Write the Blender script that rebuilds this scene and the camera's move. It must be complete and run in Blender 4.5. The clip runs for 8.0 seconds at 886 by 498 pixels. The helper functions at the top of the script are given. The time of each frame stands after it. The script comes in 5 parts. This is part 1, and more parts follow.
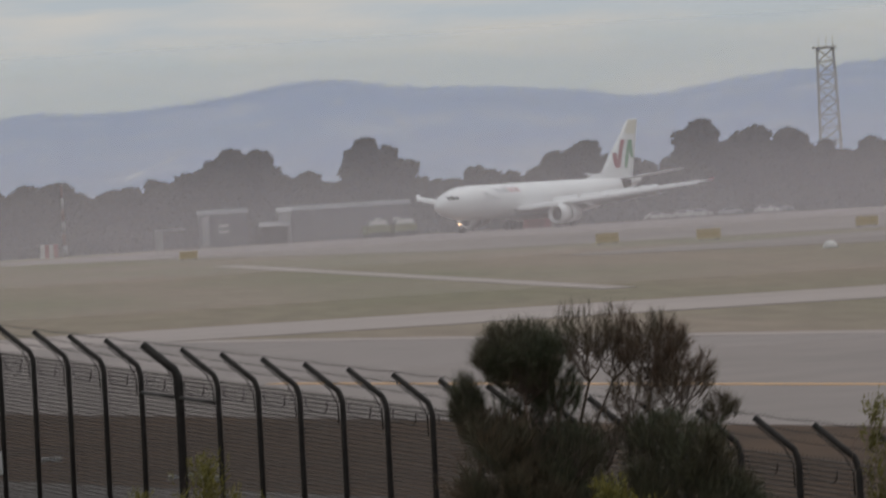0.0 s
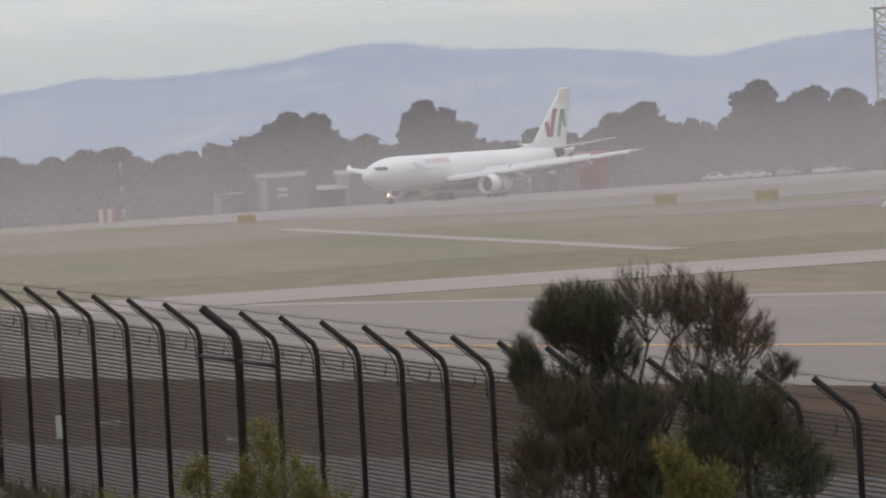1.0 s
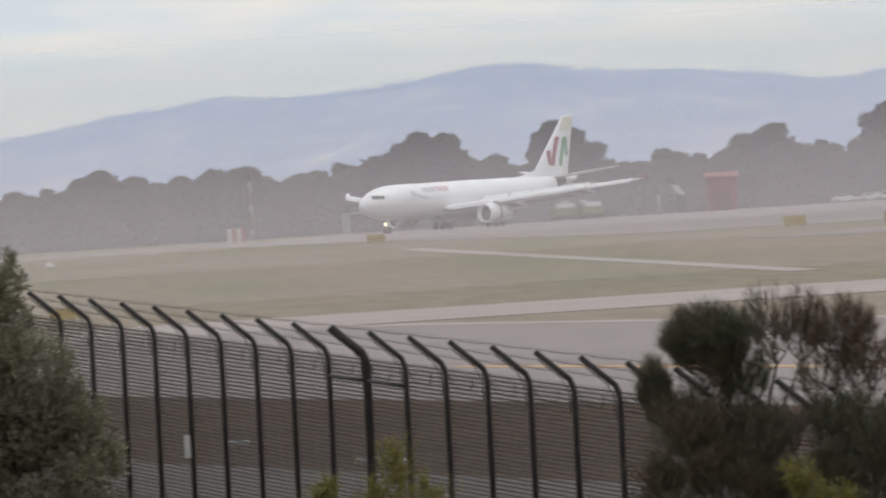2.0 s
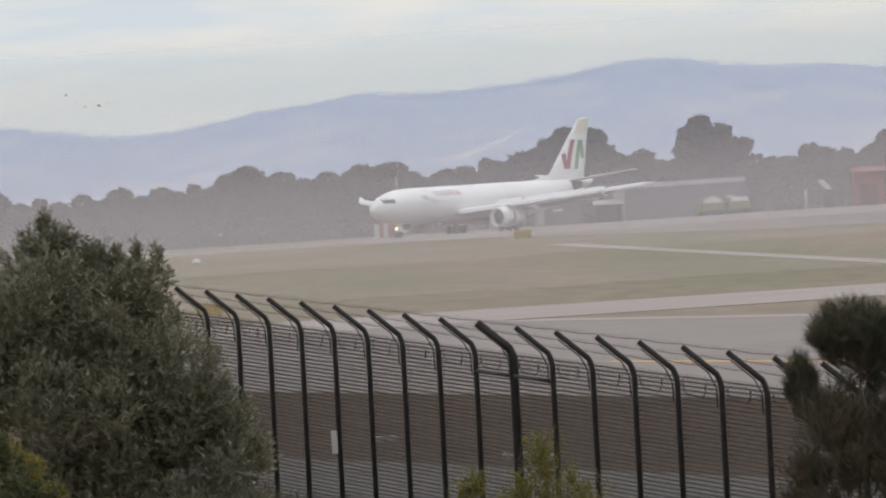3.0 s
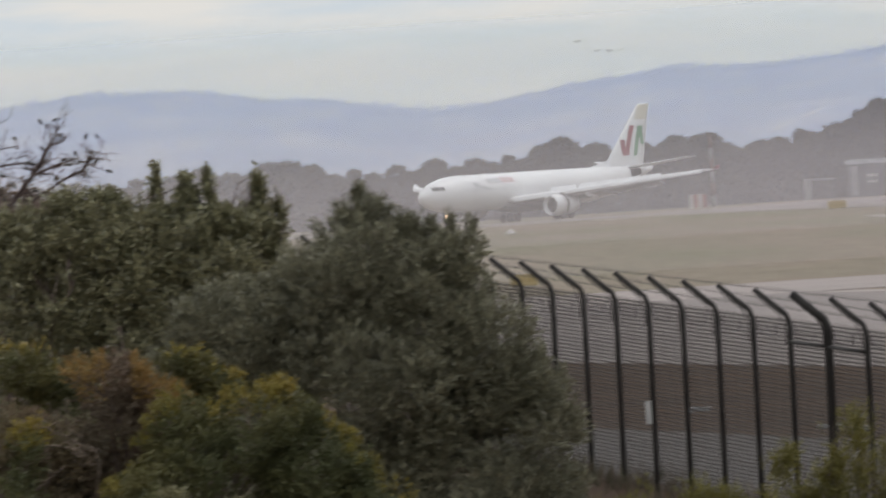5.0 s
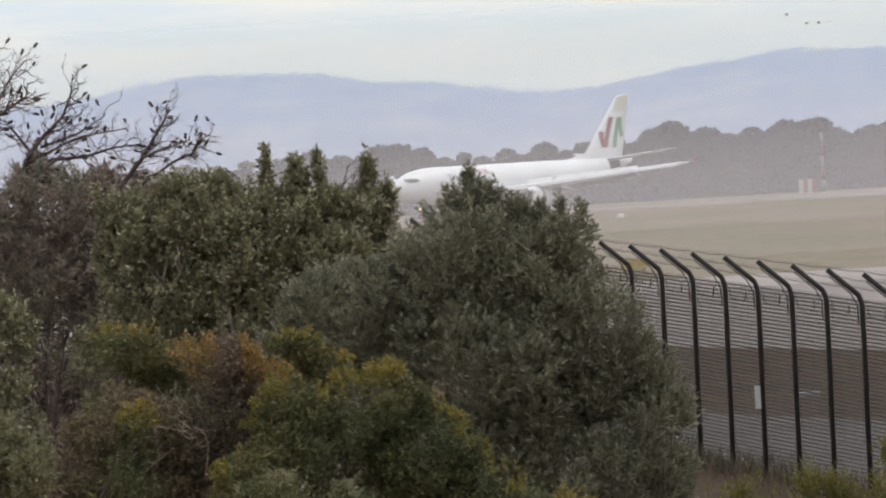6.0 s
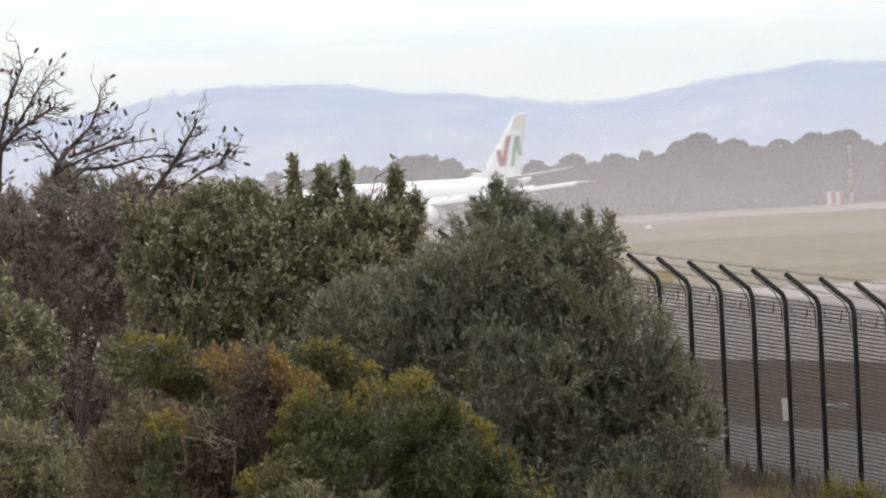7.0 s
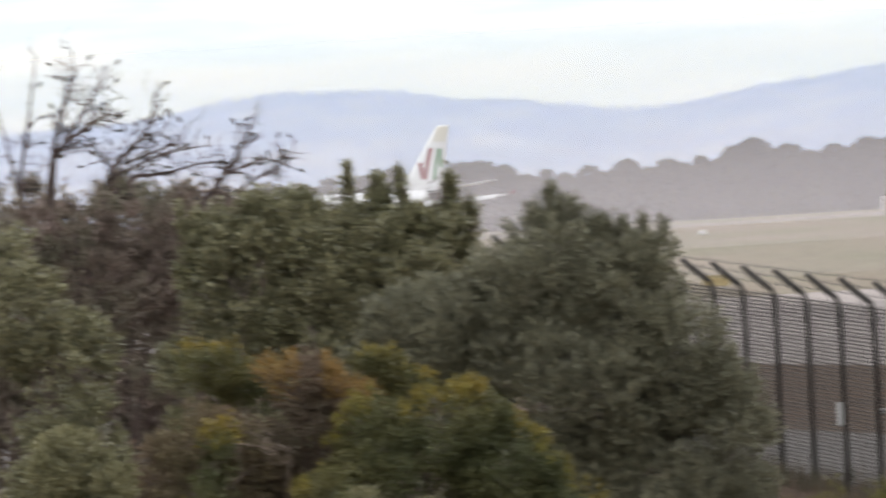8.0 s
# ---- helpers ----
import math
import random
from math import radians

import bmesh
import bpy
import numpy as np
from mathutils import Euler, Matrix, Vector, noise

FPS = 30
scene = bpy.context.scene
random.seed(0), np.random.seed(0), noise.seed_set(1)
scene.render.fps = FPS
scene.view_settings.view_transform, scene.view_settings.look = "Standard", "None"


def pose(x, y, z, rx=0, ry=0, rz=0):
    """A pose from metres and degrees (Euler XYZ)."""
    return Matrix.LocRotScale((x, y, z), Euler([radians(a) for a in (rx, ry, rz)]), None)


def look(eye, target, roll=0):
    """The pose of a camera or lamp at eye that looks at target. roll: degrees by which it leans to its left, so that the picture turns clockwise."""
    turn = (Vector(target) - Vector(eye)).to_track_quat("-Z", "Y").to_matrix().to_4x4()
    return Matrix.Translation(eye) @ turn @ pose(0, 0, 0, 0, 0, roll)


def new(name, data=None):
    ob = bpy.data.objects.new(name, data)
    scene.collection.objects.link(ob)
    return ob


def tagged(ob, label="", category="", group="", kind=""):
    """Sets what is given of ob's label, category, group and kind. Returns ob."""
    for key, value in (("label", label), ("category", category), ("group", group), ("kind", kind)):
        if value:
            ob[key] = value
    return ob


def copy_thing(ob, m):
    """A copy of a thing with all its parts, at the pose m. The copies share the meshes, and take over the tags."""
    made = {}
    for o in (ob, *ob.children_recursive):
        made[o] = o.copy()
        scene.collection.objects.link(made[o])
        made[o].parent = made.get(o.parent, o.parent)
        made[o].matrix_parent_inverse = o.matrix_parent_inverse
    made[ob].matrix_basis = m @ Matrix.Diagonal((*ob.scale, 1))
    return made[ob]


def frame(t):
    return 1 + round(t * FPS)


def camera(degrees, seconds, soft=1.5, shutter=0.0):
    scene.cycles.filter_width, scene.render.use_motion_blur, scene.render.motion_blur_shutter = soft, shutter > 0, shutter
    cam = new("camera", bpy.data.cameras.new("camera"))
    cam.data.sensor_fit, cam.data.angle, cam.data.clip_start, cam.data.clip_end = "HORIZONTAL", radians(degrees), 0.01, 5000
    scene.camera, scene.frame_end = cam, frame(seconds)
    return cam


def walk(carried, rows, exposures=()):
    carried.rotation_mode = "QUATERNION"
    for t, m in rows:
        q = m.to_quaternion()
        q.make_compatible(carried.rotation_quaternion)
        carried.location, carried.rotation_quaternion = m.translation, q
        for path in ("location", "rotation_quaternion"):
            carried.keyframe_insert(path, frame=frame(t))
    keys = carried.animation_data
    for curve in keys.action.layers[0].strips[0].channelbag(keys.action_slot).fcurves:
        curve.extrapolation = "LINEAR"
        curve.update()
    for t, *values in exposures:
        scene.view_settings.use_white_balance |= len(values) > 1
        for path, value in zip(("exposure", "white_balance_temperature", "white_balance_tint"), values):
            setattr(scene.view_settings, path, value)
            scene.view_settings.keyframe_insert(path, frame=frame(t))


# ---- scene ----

# ---------------------------------------------------------------- camera
EYE = (0.0, 0.0, 5.0)
PATH = [
    # seconds, yaw, pitch, roll in degrees
    (0.0, -2.1497, -0.1876, 3.550),
    (0.1, -2.1204, -0.2272, 3.580),
    (0.2, -2.0899, -0.2595, 3.610),
    (0.3, -2.0766, -0.2832, 3.640),
    (0.4, -2.0545, -0.3135, 3.670),
    (0.5, -2.0457, -0.3289, 3.705),
    (0.6, -2.0201, -0.3506, 3.724),
    (0.7, -2.0031, -0.3560, 3.748),
    (0.8, -1.9556, -0.3533, 3.772),
    (0.9, -1.9322, -0.3462, 3.796),
    (1.0, -1.8930, -0.3307, 3.819),
    (1.1, -1.8694, -0.3238, 3.846),
    (1.2, -1.8398, -0.3031, 3.872),
    (1.3, -1.8168, -0.2924, 3.898),
    (1.4, -1.7881, -0.2765, 3.924),
    (1.5, -1.7538, -0.2619, 4.028),
    (1.6, -1.6357, -0.2489, 3.896),
    (1.7, -1.5669, -0.2364, 3.842),
    (1.8, -1.4908, -0.2259, 3.788),
    (1.9, -1.4337, -0.2168, 3.734),
    (2.0, -1.3550, -0.2099, 3.663),
    (2.1, -1.2547, -0.2072, 3.684),
    (2.2, -1.1207, -0.2082, 3.688),
    (3.3, -0.5945, -0.1764, 3.732),
    (3.4, -0.4924, -0.1649, 3.736),
    (3.5, -0.3283, -0.1687, 3.759),
    (3.6, -0.2313, -0.1695, 3.728),
    (3.7, -0.1737, -0.1707, 3.716),
    (3.8, -0.1093, -0.1667, 3.704),
    (3.9, -0.0495, -0.1654, 3.692),
    (4.0, 0.0000, -0.1712, 3.672),
    (4.1, 0.0470, -0.1782, 3.696),
    (4.2, 0.0737, -0.1858, 3.712),
    (4.3, 0.1051, -0.1907, 3.728),
    (4.4, 0.1459, -0.1949, 3.744),
    (4.5, 0.1866, -0.2077, 3.765),
    (4.6, 0.2651, -0.2014, 3.748),
    (4.7, 0.3059, -0.2035, 3.736),
    (4.8, 0.4167, -0.2154, 3.724),
    (4.9, 0.4984, -0.2197, 3.712),
    (5.0, 0.5999, -0.2282, 3.681),
    (5.1, 0.6670, -0.2376, 3.677),
    (5.2, 0.7561, -0.2464, 3.655),
    (6.3, 1.1447, -0.2678, 3.405),
    (6.4, 1.1774, -0.2542, 3.383),
    (6.5, 1.1940, -0.2454, 3.356),
    (6.6, 1.2022, -0.2294, 3.344),
    (6.8, 1.2135, -0.2172, 3.312),
    (7.0, 1.1808, -0.2150, 3.269),
    (7.2, 1.1607, -0.2135, 3.284),
    (7.3, 1.1537, -0.2162, 3.286),
    (7.5, 1.1494, -0.2197, 3.288),
    (7.6, 1.1536, -0.2158, 3.316),
    (7.7, 1.1846, -0.2137, 3.342),
    (7.8, 1.2411, -0.2004, 3.368),
    (7.9, 1.2931, -0.1898, 3.394),
    (8.0, 1.4083, -0.1779, 3.458),
    (8.1, 1.5600, -0.1640, 3.500),
]
cam = camera(3.743, 8.0, soft=2.0, shutter=0.65)
walk(cam, [(t, pose(*EYE, 90, 0, yaw) @ pose(0, 0, 0, pitch, 0, 0) @ pose(0, 0, 0, 0, 0, -roll)) for t, yaw, pitch, roll in PATH],
     exposures=[(0.0, -0.62), (0.5, -0.42), (1.0, -0.22), (1.5, -0.05), (3.3, -0.08), (4.5, -0.16), (5.2, -0.12), (6.3, 0.26), (7.0, 0.46), (8.0, 0.48)])

# ---------------------------------------------------------------- light
SUN_AZ, SUN_EL = radians(58), radians(58)
world = bpy.data.worlds.new("sky")
scene.world = world
world.use_nodes = True
wn, wl = world.node_tree.nodes, world.node_tree.links
wn.clear()
sky = wn.new("ShaderNodeTexSky")
sky.sky_type, sky.sun_disc = "NISHITA", False
sky.sun_elevation, sky.sun_rotation = SUN_EL, SUN_AZ
sky.dust_density, sky.air_density = 3.0, 1.0
coord = wn.new("ShaderNodeTexCoord")
stretch = wn.new("ShaderNodeMapping")
stretch.inputs["Scale"].default_value = (62, 62, 430)
stretch.inputs["Location"].default_value = (3.1, 0.4, 0.7)
cloud = wn.new("ShaderNodeTexNoise")
cloud.inputs["Scale"].default_value, cloud.inputs["Detail"].default_value, cloud.inputs["Roughness"].default_value = 1.0, 4.0, 0.5
ramp = wn.new("ShaderNodeValToRGB")
ramp.color_ramp.elements[0].position, ramp.color_ramp.elements[0].color = 0.40, (10.9, 12.1, 13.1, 1)
ramp.color_ramp.elements[1].position, ramp.color_ramp.elements[1].color = 0.66, (14.0, 13.6, 12.9, 1)
mix = wn.new("ShaderNodeMix")
mix.data_type = "RGBA"
mix.inputs[0].default_value = 0.9
back = wn.new("ShaderNodeBackground")
# an overcast dome: brighter towards the zenith than at the horizon
dome = wn.new("ShaderNodeMapRange")
dome.inputs["From Min"].default_value, dome.inputs["From Max"].default_value = 0.03, 0.95
dome.inputs["To Min"].default_value, dome.inputs["To Max"].default_value = 0.066, 0.126
out = wn.new("ShaderNodeOutputWorld")
wl.new(coord.outputs["Generated"], stretch.inputs["Vector"])
wl.new(stretch.outputs["Vector"], cloud.inputs["Vector"])
wl.new(cloud.outputs["Fac"], ramp.inputs["Fac"])
wl.new(sky.outputs["Color"], mix.inputs[6])
split = wn.new("ShaderNodeSeparateXYZ")
low = wn.new("ShaderNodeMapRange")
low.interpolation_type = "SMOOTHSTEP"
low.inputs["From Min"].default_value, low.inputs["From Max"].default_value = 0.004, 0.022
low.inputs["To Min"].default_value, low.inputs["To Max"].default_value = 0.35, 0.0
veil = wn.new("ShaderNodeMix")
veil.data_type = "RGBA"
veil.inputs[7].default_value = (13.0, 13.6, 13.6, 1)
wl.new(coord.outputs["Generated"], split.inputs[0])
wl.new(split.outputs["Z"], low.inputs["Value"])
wl.new(split.outputs["Z"], dome.inputs["Value"])
wl.new(dome.outputs["Result"], back.inputs["Strength"])
wl.new(low.outputs["Result"], veil.inputs[0])
wl.new(ramp.outputs["Color"], veil.inputs[6])
wl.new(veil.outputs[2], mix.inputs[7])
wl.new(mix.outputs[2], back.inputs["Color"])
wl.new(back.outputs["Background"], out.inputs["Surface"])

sun = new("sun", bpy.data.lights.new("sun", "SUN"))
sun.data.energy, sun.data.angle, sun.data.color = 0.75, radians(22), (1.0, 0.97, 0.93)
sun.matrix_world = look((math.sin(SUN_AZ) * 50, math.cos(SUN_AZ) * 50, math.tan(SUN_EL) * 50), (0, 0, 0))

# ---------------------------------------------------------------- materials


def material(name, color, color2=None, scale=1.0, rough=0.85, metal=0.0, bump=0.0, grain=0.0, island=0.0, stretch=(1, 1, 1), translucent=0.0, spec=0.5, split=(0.35, 0.65)):
    """Two colours mixed by noise, a finer grain, a shift from piece to piece, and relief."""
    m = bpy.data.materials.new(name)
    m.use_nodes = True
    n, l = m.node_tree.nodes, m.node_tree.links
    p = n["Principled BSDF"]
    p.inputs["Roughness"].default_value, p.inputs["Metallic"].default_value = rough, metal
    p.inputs["Specular IOR Level"].default_value = spec
    tc, mp = n.new("ShaderNodeTexCoord"), n.new("ShaderNodeMapping")
    mp.inputs["Scale"].default_value = stretch
    l.new(tc.outputs["Object"], mp.inputs["Vector"])
    a = n.new("ShaderNodeTexNoise")
    a.inputs["Scale"].default_value, a.inputs["Detail"].default_value = scale, 6
    l.new(mp.outputs["Vector"], a.inputs["Vector"])
    r = n.new("ShaderNodeValToRGB")
    r.color_ramp.elements[0].position, r.color_ramp.elements[0].color = split[0], (*color, 1)
    r.color_ramp.elements[1].position, r.color_ramp.elements[1].color = split[1], (*(color2 or color), 1)
    l.new(a.outputs["Fac"], r.inputs["Fac"])
    col = r.outputs["Color"]
    if grain:
        b = n.new("ShaderNodeTexNoise")
        b.inputs["Scale"].default_value, b.inputs["Detail"].default_value = scale * 14, 4
        l.new(mp.outputs["Vector"], b.inputs["Vector"])
        hs = n.new("ShaderNodeHueSaturation")
        mr = n.new("ShaderNodeMapRange")
        mr.inputs["To Min"].default_value, mr.inputs["To Max"].default_value = 1 - grain, 1 + grain
        l.new(b.outputs["Fac"], mr.inputs["Value"])
        l.new(mr.outputs["Result"], hs.inputs["Value"])
        l.new(col, hs.inputs["Color"])
        col = hs.outputs["Color"]
    if island:
        g = n.new("ShaderNodeNewGeometry")
        hs = n.new("ShaderNodeHueSaturation")
        mr = n.new("ShaderNodeMapRange")
        mr.inputs["To Min"].default_value, mr.inputs["To Max"].default_value = 1 - island, 1 + island
        l.new(g.outputs["Random Per Island"], mr.inputs["Value"])
        l.new(mr.outputs["Result"], hs.inputs["Value"])
        l.new(col, hs.inputs["Color"])
        col = hs.outputs["Color"]
    l.new(col, p.inputs["Base Color"])
    if bump:
        bn = n.new("ShaderNodeBump")
        bn.inputs["Strength"].default_value = bump
        l.new(a.outputs["Fac"], bn.inputs["Height"])
        l.new(bn.outputs["Normal"], p.inputs["Normal"])
    if translucent:
        t, ms = n.new("ShaderNodeBsdfTranslucent"), n.new("ShaderNodeMixShader")
        ms.inputs["Fac"].default_value = translucent
        l.new(col, t.inputs["Color"])
        l.new(p.outputs["BSDF"], ms.inputs[1])
        l.new(t.outputs["BSDF"], ms.inputs[2])
        l.new(ms.outputs["Shader"], n["Material Output"].inputs["Surface"])
    return m


def glow(name, color, strength):
    m = bpy.data.materials.new(name)
    m.use_nodes = True
    p = m.node_tree.nodes["Principled BSDF"]
    p.inputs["Base Color"].default_value = (*color, 1)
    p.inputs["Emission Color"].default_value, p.inputs["Emission Strength"].default_value = (*color, 1), strength
    return m


def haze_sheet(name, color, thickness, full, top):
    """See-through sheet with haze put into its tint: lets a share of each colour through and scatters the rest; thins
    out with height.
    """
    m = bpy.data.materials.new(name)
    m.use_nodes = True
    n, l = m.node_tree.nodes, m.node_tree.links
    n.remove(n["Principled BSDF"])
    tc, sx, mr = n.new("ShaderNodeTexCoord"), n.new("ShaderNodeSeparateXYZ"), n.new("ShaderNodeMapRange")
    mr.interpolation_type = "SMOOTHSTEP"
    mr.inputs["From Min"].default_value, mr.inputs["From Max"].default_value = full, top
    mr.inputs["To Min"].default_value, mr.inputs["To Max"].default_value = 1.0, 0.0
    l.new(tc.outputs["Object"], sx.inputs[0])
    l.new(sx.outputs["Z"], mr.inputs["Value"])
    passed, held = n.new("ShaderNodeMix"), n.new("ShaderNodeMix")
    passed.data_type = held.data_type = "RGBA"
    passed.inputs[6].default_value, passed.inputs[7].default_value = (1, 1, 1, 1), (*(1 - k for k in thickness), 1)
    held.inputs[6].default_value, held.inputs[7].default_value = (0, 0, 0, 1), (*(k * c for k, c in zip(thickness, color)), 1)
    d, t, tr = n.new("ShaderNodeBsdfDiffuse"), n.new("ShaderNodeBsdfTranslucent"), n.new("ShaderNodeBsdfTransparent")
    both, ms = n.new("ShaderNodeMixShader"), n.new("ShaderNodeAddShader")
    both.inputs["Fac"].default_value = 0.5
    for mixed, shaders in ((passed, (tr,)), (held, (d, t))):
        l.new(mr.outputs["Result"], mixed.inputs[0])
        for shader in shaders:
            l.new(mixed.outputs[2], shader.inputs["Color"])
    l.new(d.outputs["BSDF"], both.inputs[1])
    l.new(t.outputs["BSDF"], both.inputs[2])
    l.new(tr.outputs["BSDF"], ms.inputs[0])
    l.new(both.outputs["Shader"], ms.inputs[1])
    l.new(ms.outputs["Shader"], n["Material Output"].inputs["Surface"])
    return m


GRASS = material("dry_grass", (0.185, 0.145, 0.112), (0.142, 0.130, 0.084), 0.045, 0.95, grain=0.3, stretch=(1, 0.07, 1), spec=0.1, split=(0.38, 0.66))
ROAD = material("perimeter_asphalt", (0.095, 0.081, 0.075), (0.072, 0.062, 0.058), 0.15, 0.9, grain=0.2, spec=0.2)
BANK = material("brown_ground", (0.062, 0.036, 0.022), (0.042, 0.025, 0.016), 0.08, 0.95, grain=0.25, spec=0.1)
ASPHALT = material("worn_asphalt", (0.195, 0.163, 0.152), (0.165, 0.138, 0.129), 0.03, 0.9, grain=0.15, stretch=(1, 0.3, 1), spec=0.2)
PALE = material("pale_concrete", (0.275, 0.23, 0.212), (0.235, 0.197, 0.183), 0.03, 0.9, grain=0.12, spec=0.2)
YELLOW_LINE = material("yellow_line_paint", (0.42, 0.24, 0.10), (0.36, 0.2, 0.09), 0.5, 0.8)
FOREST = material("hill_forest", (0.04, 0.05, 0.03), (0.30, 0.26, 0.19), 0.03, 0.95, grain=0.6, split=(0.46, 0.74), spec=0.1, stretch=(1, 0.3, 3.0))
CLEARING = material("bare_slope", (0.30, 0.25, 0.21), (0.22, 0.2, 0.15), 0.3, 0.95)
CUTTING = material("bare_pale_earth", (0.62, 0.58, 0.52), (0.5, 0.46, 0.4), 0.2, 0.95)
FAR_LEAF = material("far_leaves", (0.08, 0.072, 0.046), (0.058, 0.054, 0.034), 0.12, 0.85, island=0.06, spec=0.1, translucent=0.45)
FAR_BARK = material("far_bark", (0.08, 0.065, 0.055), (0.11, 0.09, 0.08), 2.0, 0.9, stretch=(1, 1, 0.2))
STEEL = material("dark_steel", (0.02, 0.017, 0.016), (0.034, 0.03, 0.028), 6.0, 0.7, grain=0.2, spec=0.2)
WIRE = material("weathered_wire", (0.036, 0.027, 0.022), (0.052, 0.04, 0.033), 5.0, 0.8, metal=0.0)
PLATE = material("pale_plate", (0.50, 0.48, 0.46), (0.42, 0.40, 0.39), 8.0, 0.6)
BARK = material("brown_bark", (0.10, 0.07, 0.055), (0.16, 0.12, 0.10), 8.0, 0.9, bump=0.4, stretch=(1, 1, 0.25))
DEAD_WOOD = material("grey_red_wood", (0.06, 0.038, 0.034), (0.11, 0.078, 0.072), 9.0, 0.9, bump=0.4, stretch=(1, 1, 0.3))
PALE_WOOD = material("bleached_wood", (0.24, 0.18, 0.14), (0.16, 0.12, 0.10), 9.0, 0.9, bump=0.3)
SHED = material("dark_shed_cladding", (0.05, 0.05, 0.055), (0.075, 0.075, 0.08), 0.6, 0.7, stretch=(4, 1, 0.2))
SHED_ROOF = material("shed_roof", (0.06, 0.06, 0.065), (0.09, 0.09, 0.095), 0.5, 0.6)
PLATE_GREY = material("pale_grey_panel", (0.27, 0.27, 0.27), (0.21, 0.21, 0.21), 0.7, 0.7)
RED_WALL = material("dull_red_cladding", (0.19, 0.05, 0.055), (0.15, 0.04, 0.045), 0.5, 0.7)
RED_DARK = material("dark_red_door", (0.12, 0.03, 0.03), (0.10, 0.03, 0.03), 0.5, 0.7)
RED_PAINT = material("red_marker_paint", (0.30, 0.13, 0.12), (0.26, 0.11, 0.10), 0.5, 0.7)
ORANGE = material("orange_paint", (0.16, 0.10, 0.085), (0.14, 0.09, 0.08), 0.8, 0.7)
TOWER = material("galvanised_steel", (0.40, 0.39, 0.40), (0.46, 0.45, 0.46), 1.0, 0.6)
SIGN_YELLOW = material("yellow_sign_face", (0.38, 0.29, 0.13), (0.34, 0.26, 0.12), 2.0, 0.6)
SIGN_DARK = material("sign_marking", (0.33, 0.24, 0.09), (0.30, 0.22, 0.08), 2.0, 0.6)
DARK_METAL = material("dark_metal", (0.06, 0.06, 0.065), (0.1, 0.1, 0.1), 2.0, 0.5, metal=0.6)
TYRE = material("tyre_rubber", (0.02, 0.02, 0.02), (0.03, 0.03, 0.03), 4.0, 0.9)
COCKPIT_GLASS = material("cockpit_glass", (0.03, 0.035, 0.04), (0.02, 0.02, 0.025), 2.0, 0.08)
CONE = material("dark_cones", (0.03, 0.026, 0.022), (0.06, 0.05, 0.045), 40.0, 0.9, bump=0.6)
OLIVE = material("grey_green_leaves", (0.138, 0.13, 0.085), (0.218, 0.204, 0.138), 1.5, 0.42, island=0.4, translucent=0.2, spec=0.4)
GLOSSY = material("glossy_green_leaves", (0.165, 0.155, 0.082), (0.235, 0.215, 0.125), 1.5, 0.35, island=0.45, translucent=0.2, spec=0.6)
LIME = material("yellow_green_leaves", (0.085, 0.09, 0.036), (0.148, 0.124, 0.04), 1.6, 0.6, island=0.3, translucent=0.25, split=(0.45, 0.75))
RUST = material("rusty_leaves", (0.155, 0.10, 0.066), (0.11, 0.088, 0.058), 2.4, 0.7, island=0.3, translucent=0.2)
NEEDLE = material("dark_needles", (0.044, 0.053, 0.026), (0.066, 0.056, 0.032), 2.0, 0.7, island=0.5, translucent=0.1)
BROWN_NEEDLE = material("brown_needles", (0.105, 0.066, 0.044), (0.06, 0.058, 0.032), 2.0, 0.8, island=0.4, translucent=0.1)
BROOM = material("broom_leaves", (0.10, 0.095, 0.025), (0.16, 0.135, 0.028), 2.0, 0.6, island=0.35, translucent=0.3)
UNDER = material("brownish_leaves", (0.21, 0.15, 0.13), (0.165, 0.15, 0.105), 2.0, 0.8, island=0.4, translucent=0.15)
SAGE = material("sage_leaves", (0.165, 0.152, 0.078), (0.235, 0.212, 0.112), 3.0, 0.6, island=0.3, translucent=0.2)
WHITE = material("white_aircraft_paint", (0.68, 0.68, 0.69), (0.62, 0.62, 0.635), 0.25, 0.35, stretch=(1, 1, 0.4))
GREY_PAINT = material("grey_aircraft_paint", (0.45, 0.46, 0.48), (0.40, 0.41, 0.43), 0.5, 0.4)
LETTER_GREY = material("faded_lettering", (0.34, 0.34, 0.37), (0.44, 0.43, 0.46), 1.0, 0.5)
LETTER_RED = material("faded_red_lettering", (0.42, 0.27, 0.30), (0.48, 0.34, 0.36), 1.0, 0.5)
TIPS = material("yellow_young_leaves", (0.23, 0.165, 0.028), (0.16, 0.14, 0.03), 2.2, 0.6, island=0.3, translucent=0.3)
RUST_TIPS = material("orange_brown_tips", (0.26, 0.15, 0.045), (0.20, 0.13, 0.04), 2.2, 0.7, island=0.3, translucent=0.25)
MAUVE = material("mauve_brown_leaves", (0.185, 0.122, 0.085), (0.135, 0.11, 0.055), 2.0, 0.8, island=0.3, translucent=0.2)
LIME_PAINT = material("lime_vehicle_paint", (0.17, 0.18, 0.09), (0.15, 0.16, 0.08), 1.0, 0.5)
BIRD = material("grey_feathers", (0.34, 0.33, 0.32), (0.40, 0.39, 0.38), 6.0, 0.8)
RED = material("tail_red", (0.29, 0.10, 0.115), (0.25, 0.09, 0.10), 0.8, 0.4)
GREEN = material("tail_green", (0.15, 0.29, 0.18), (0.14, 0.25, 0.16), 0.8, 0.4)
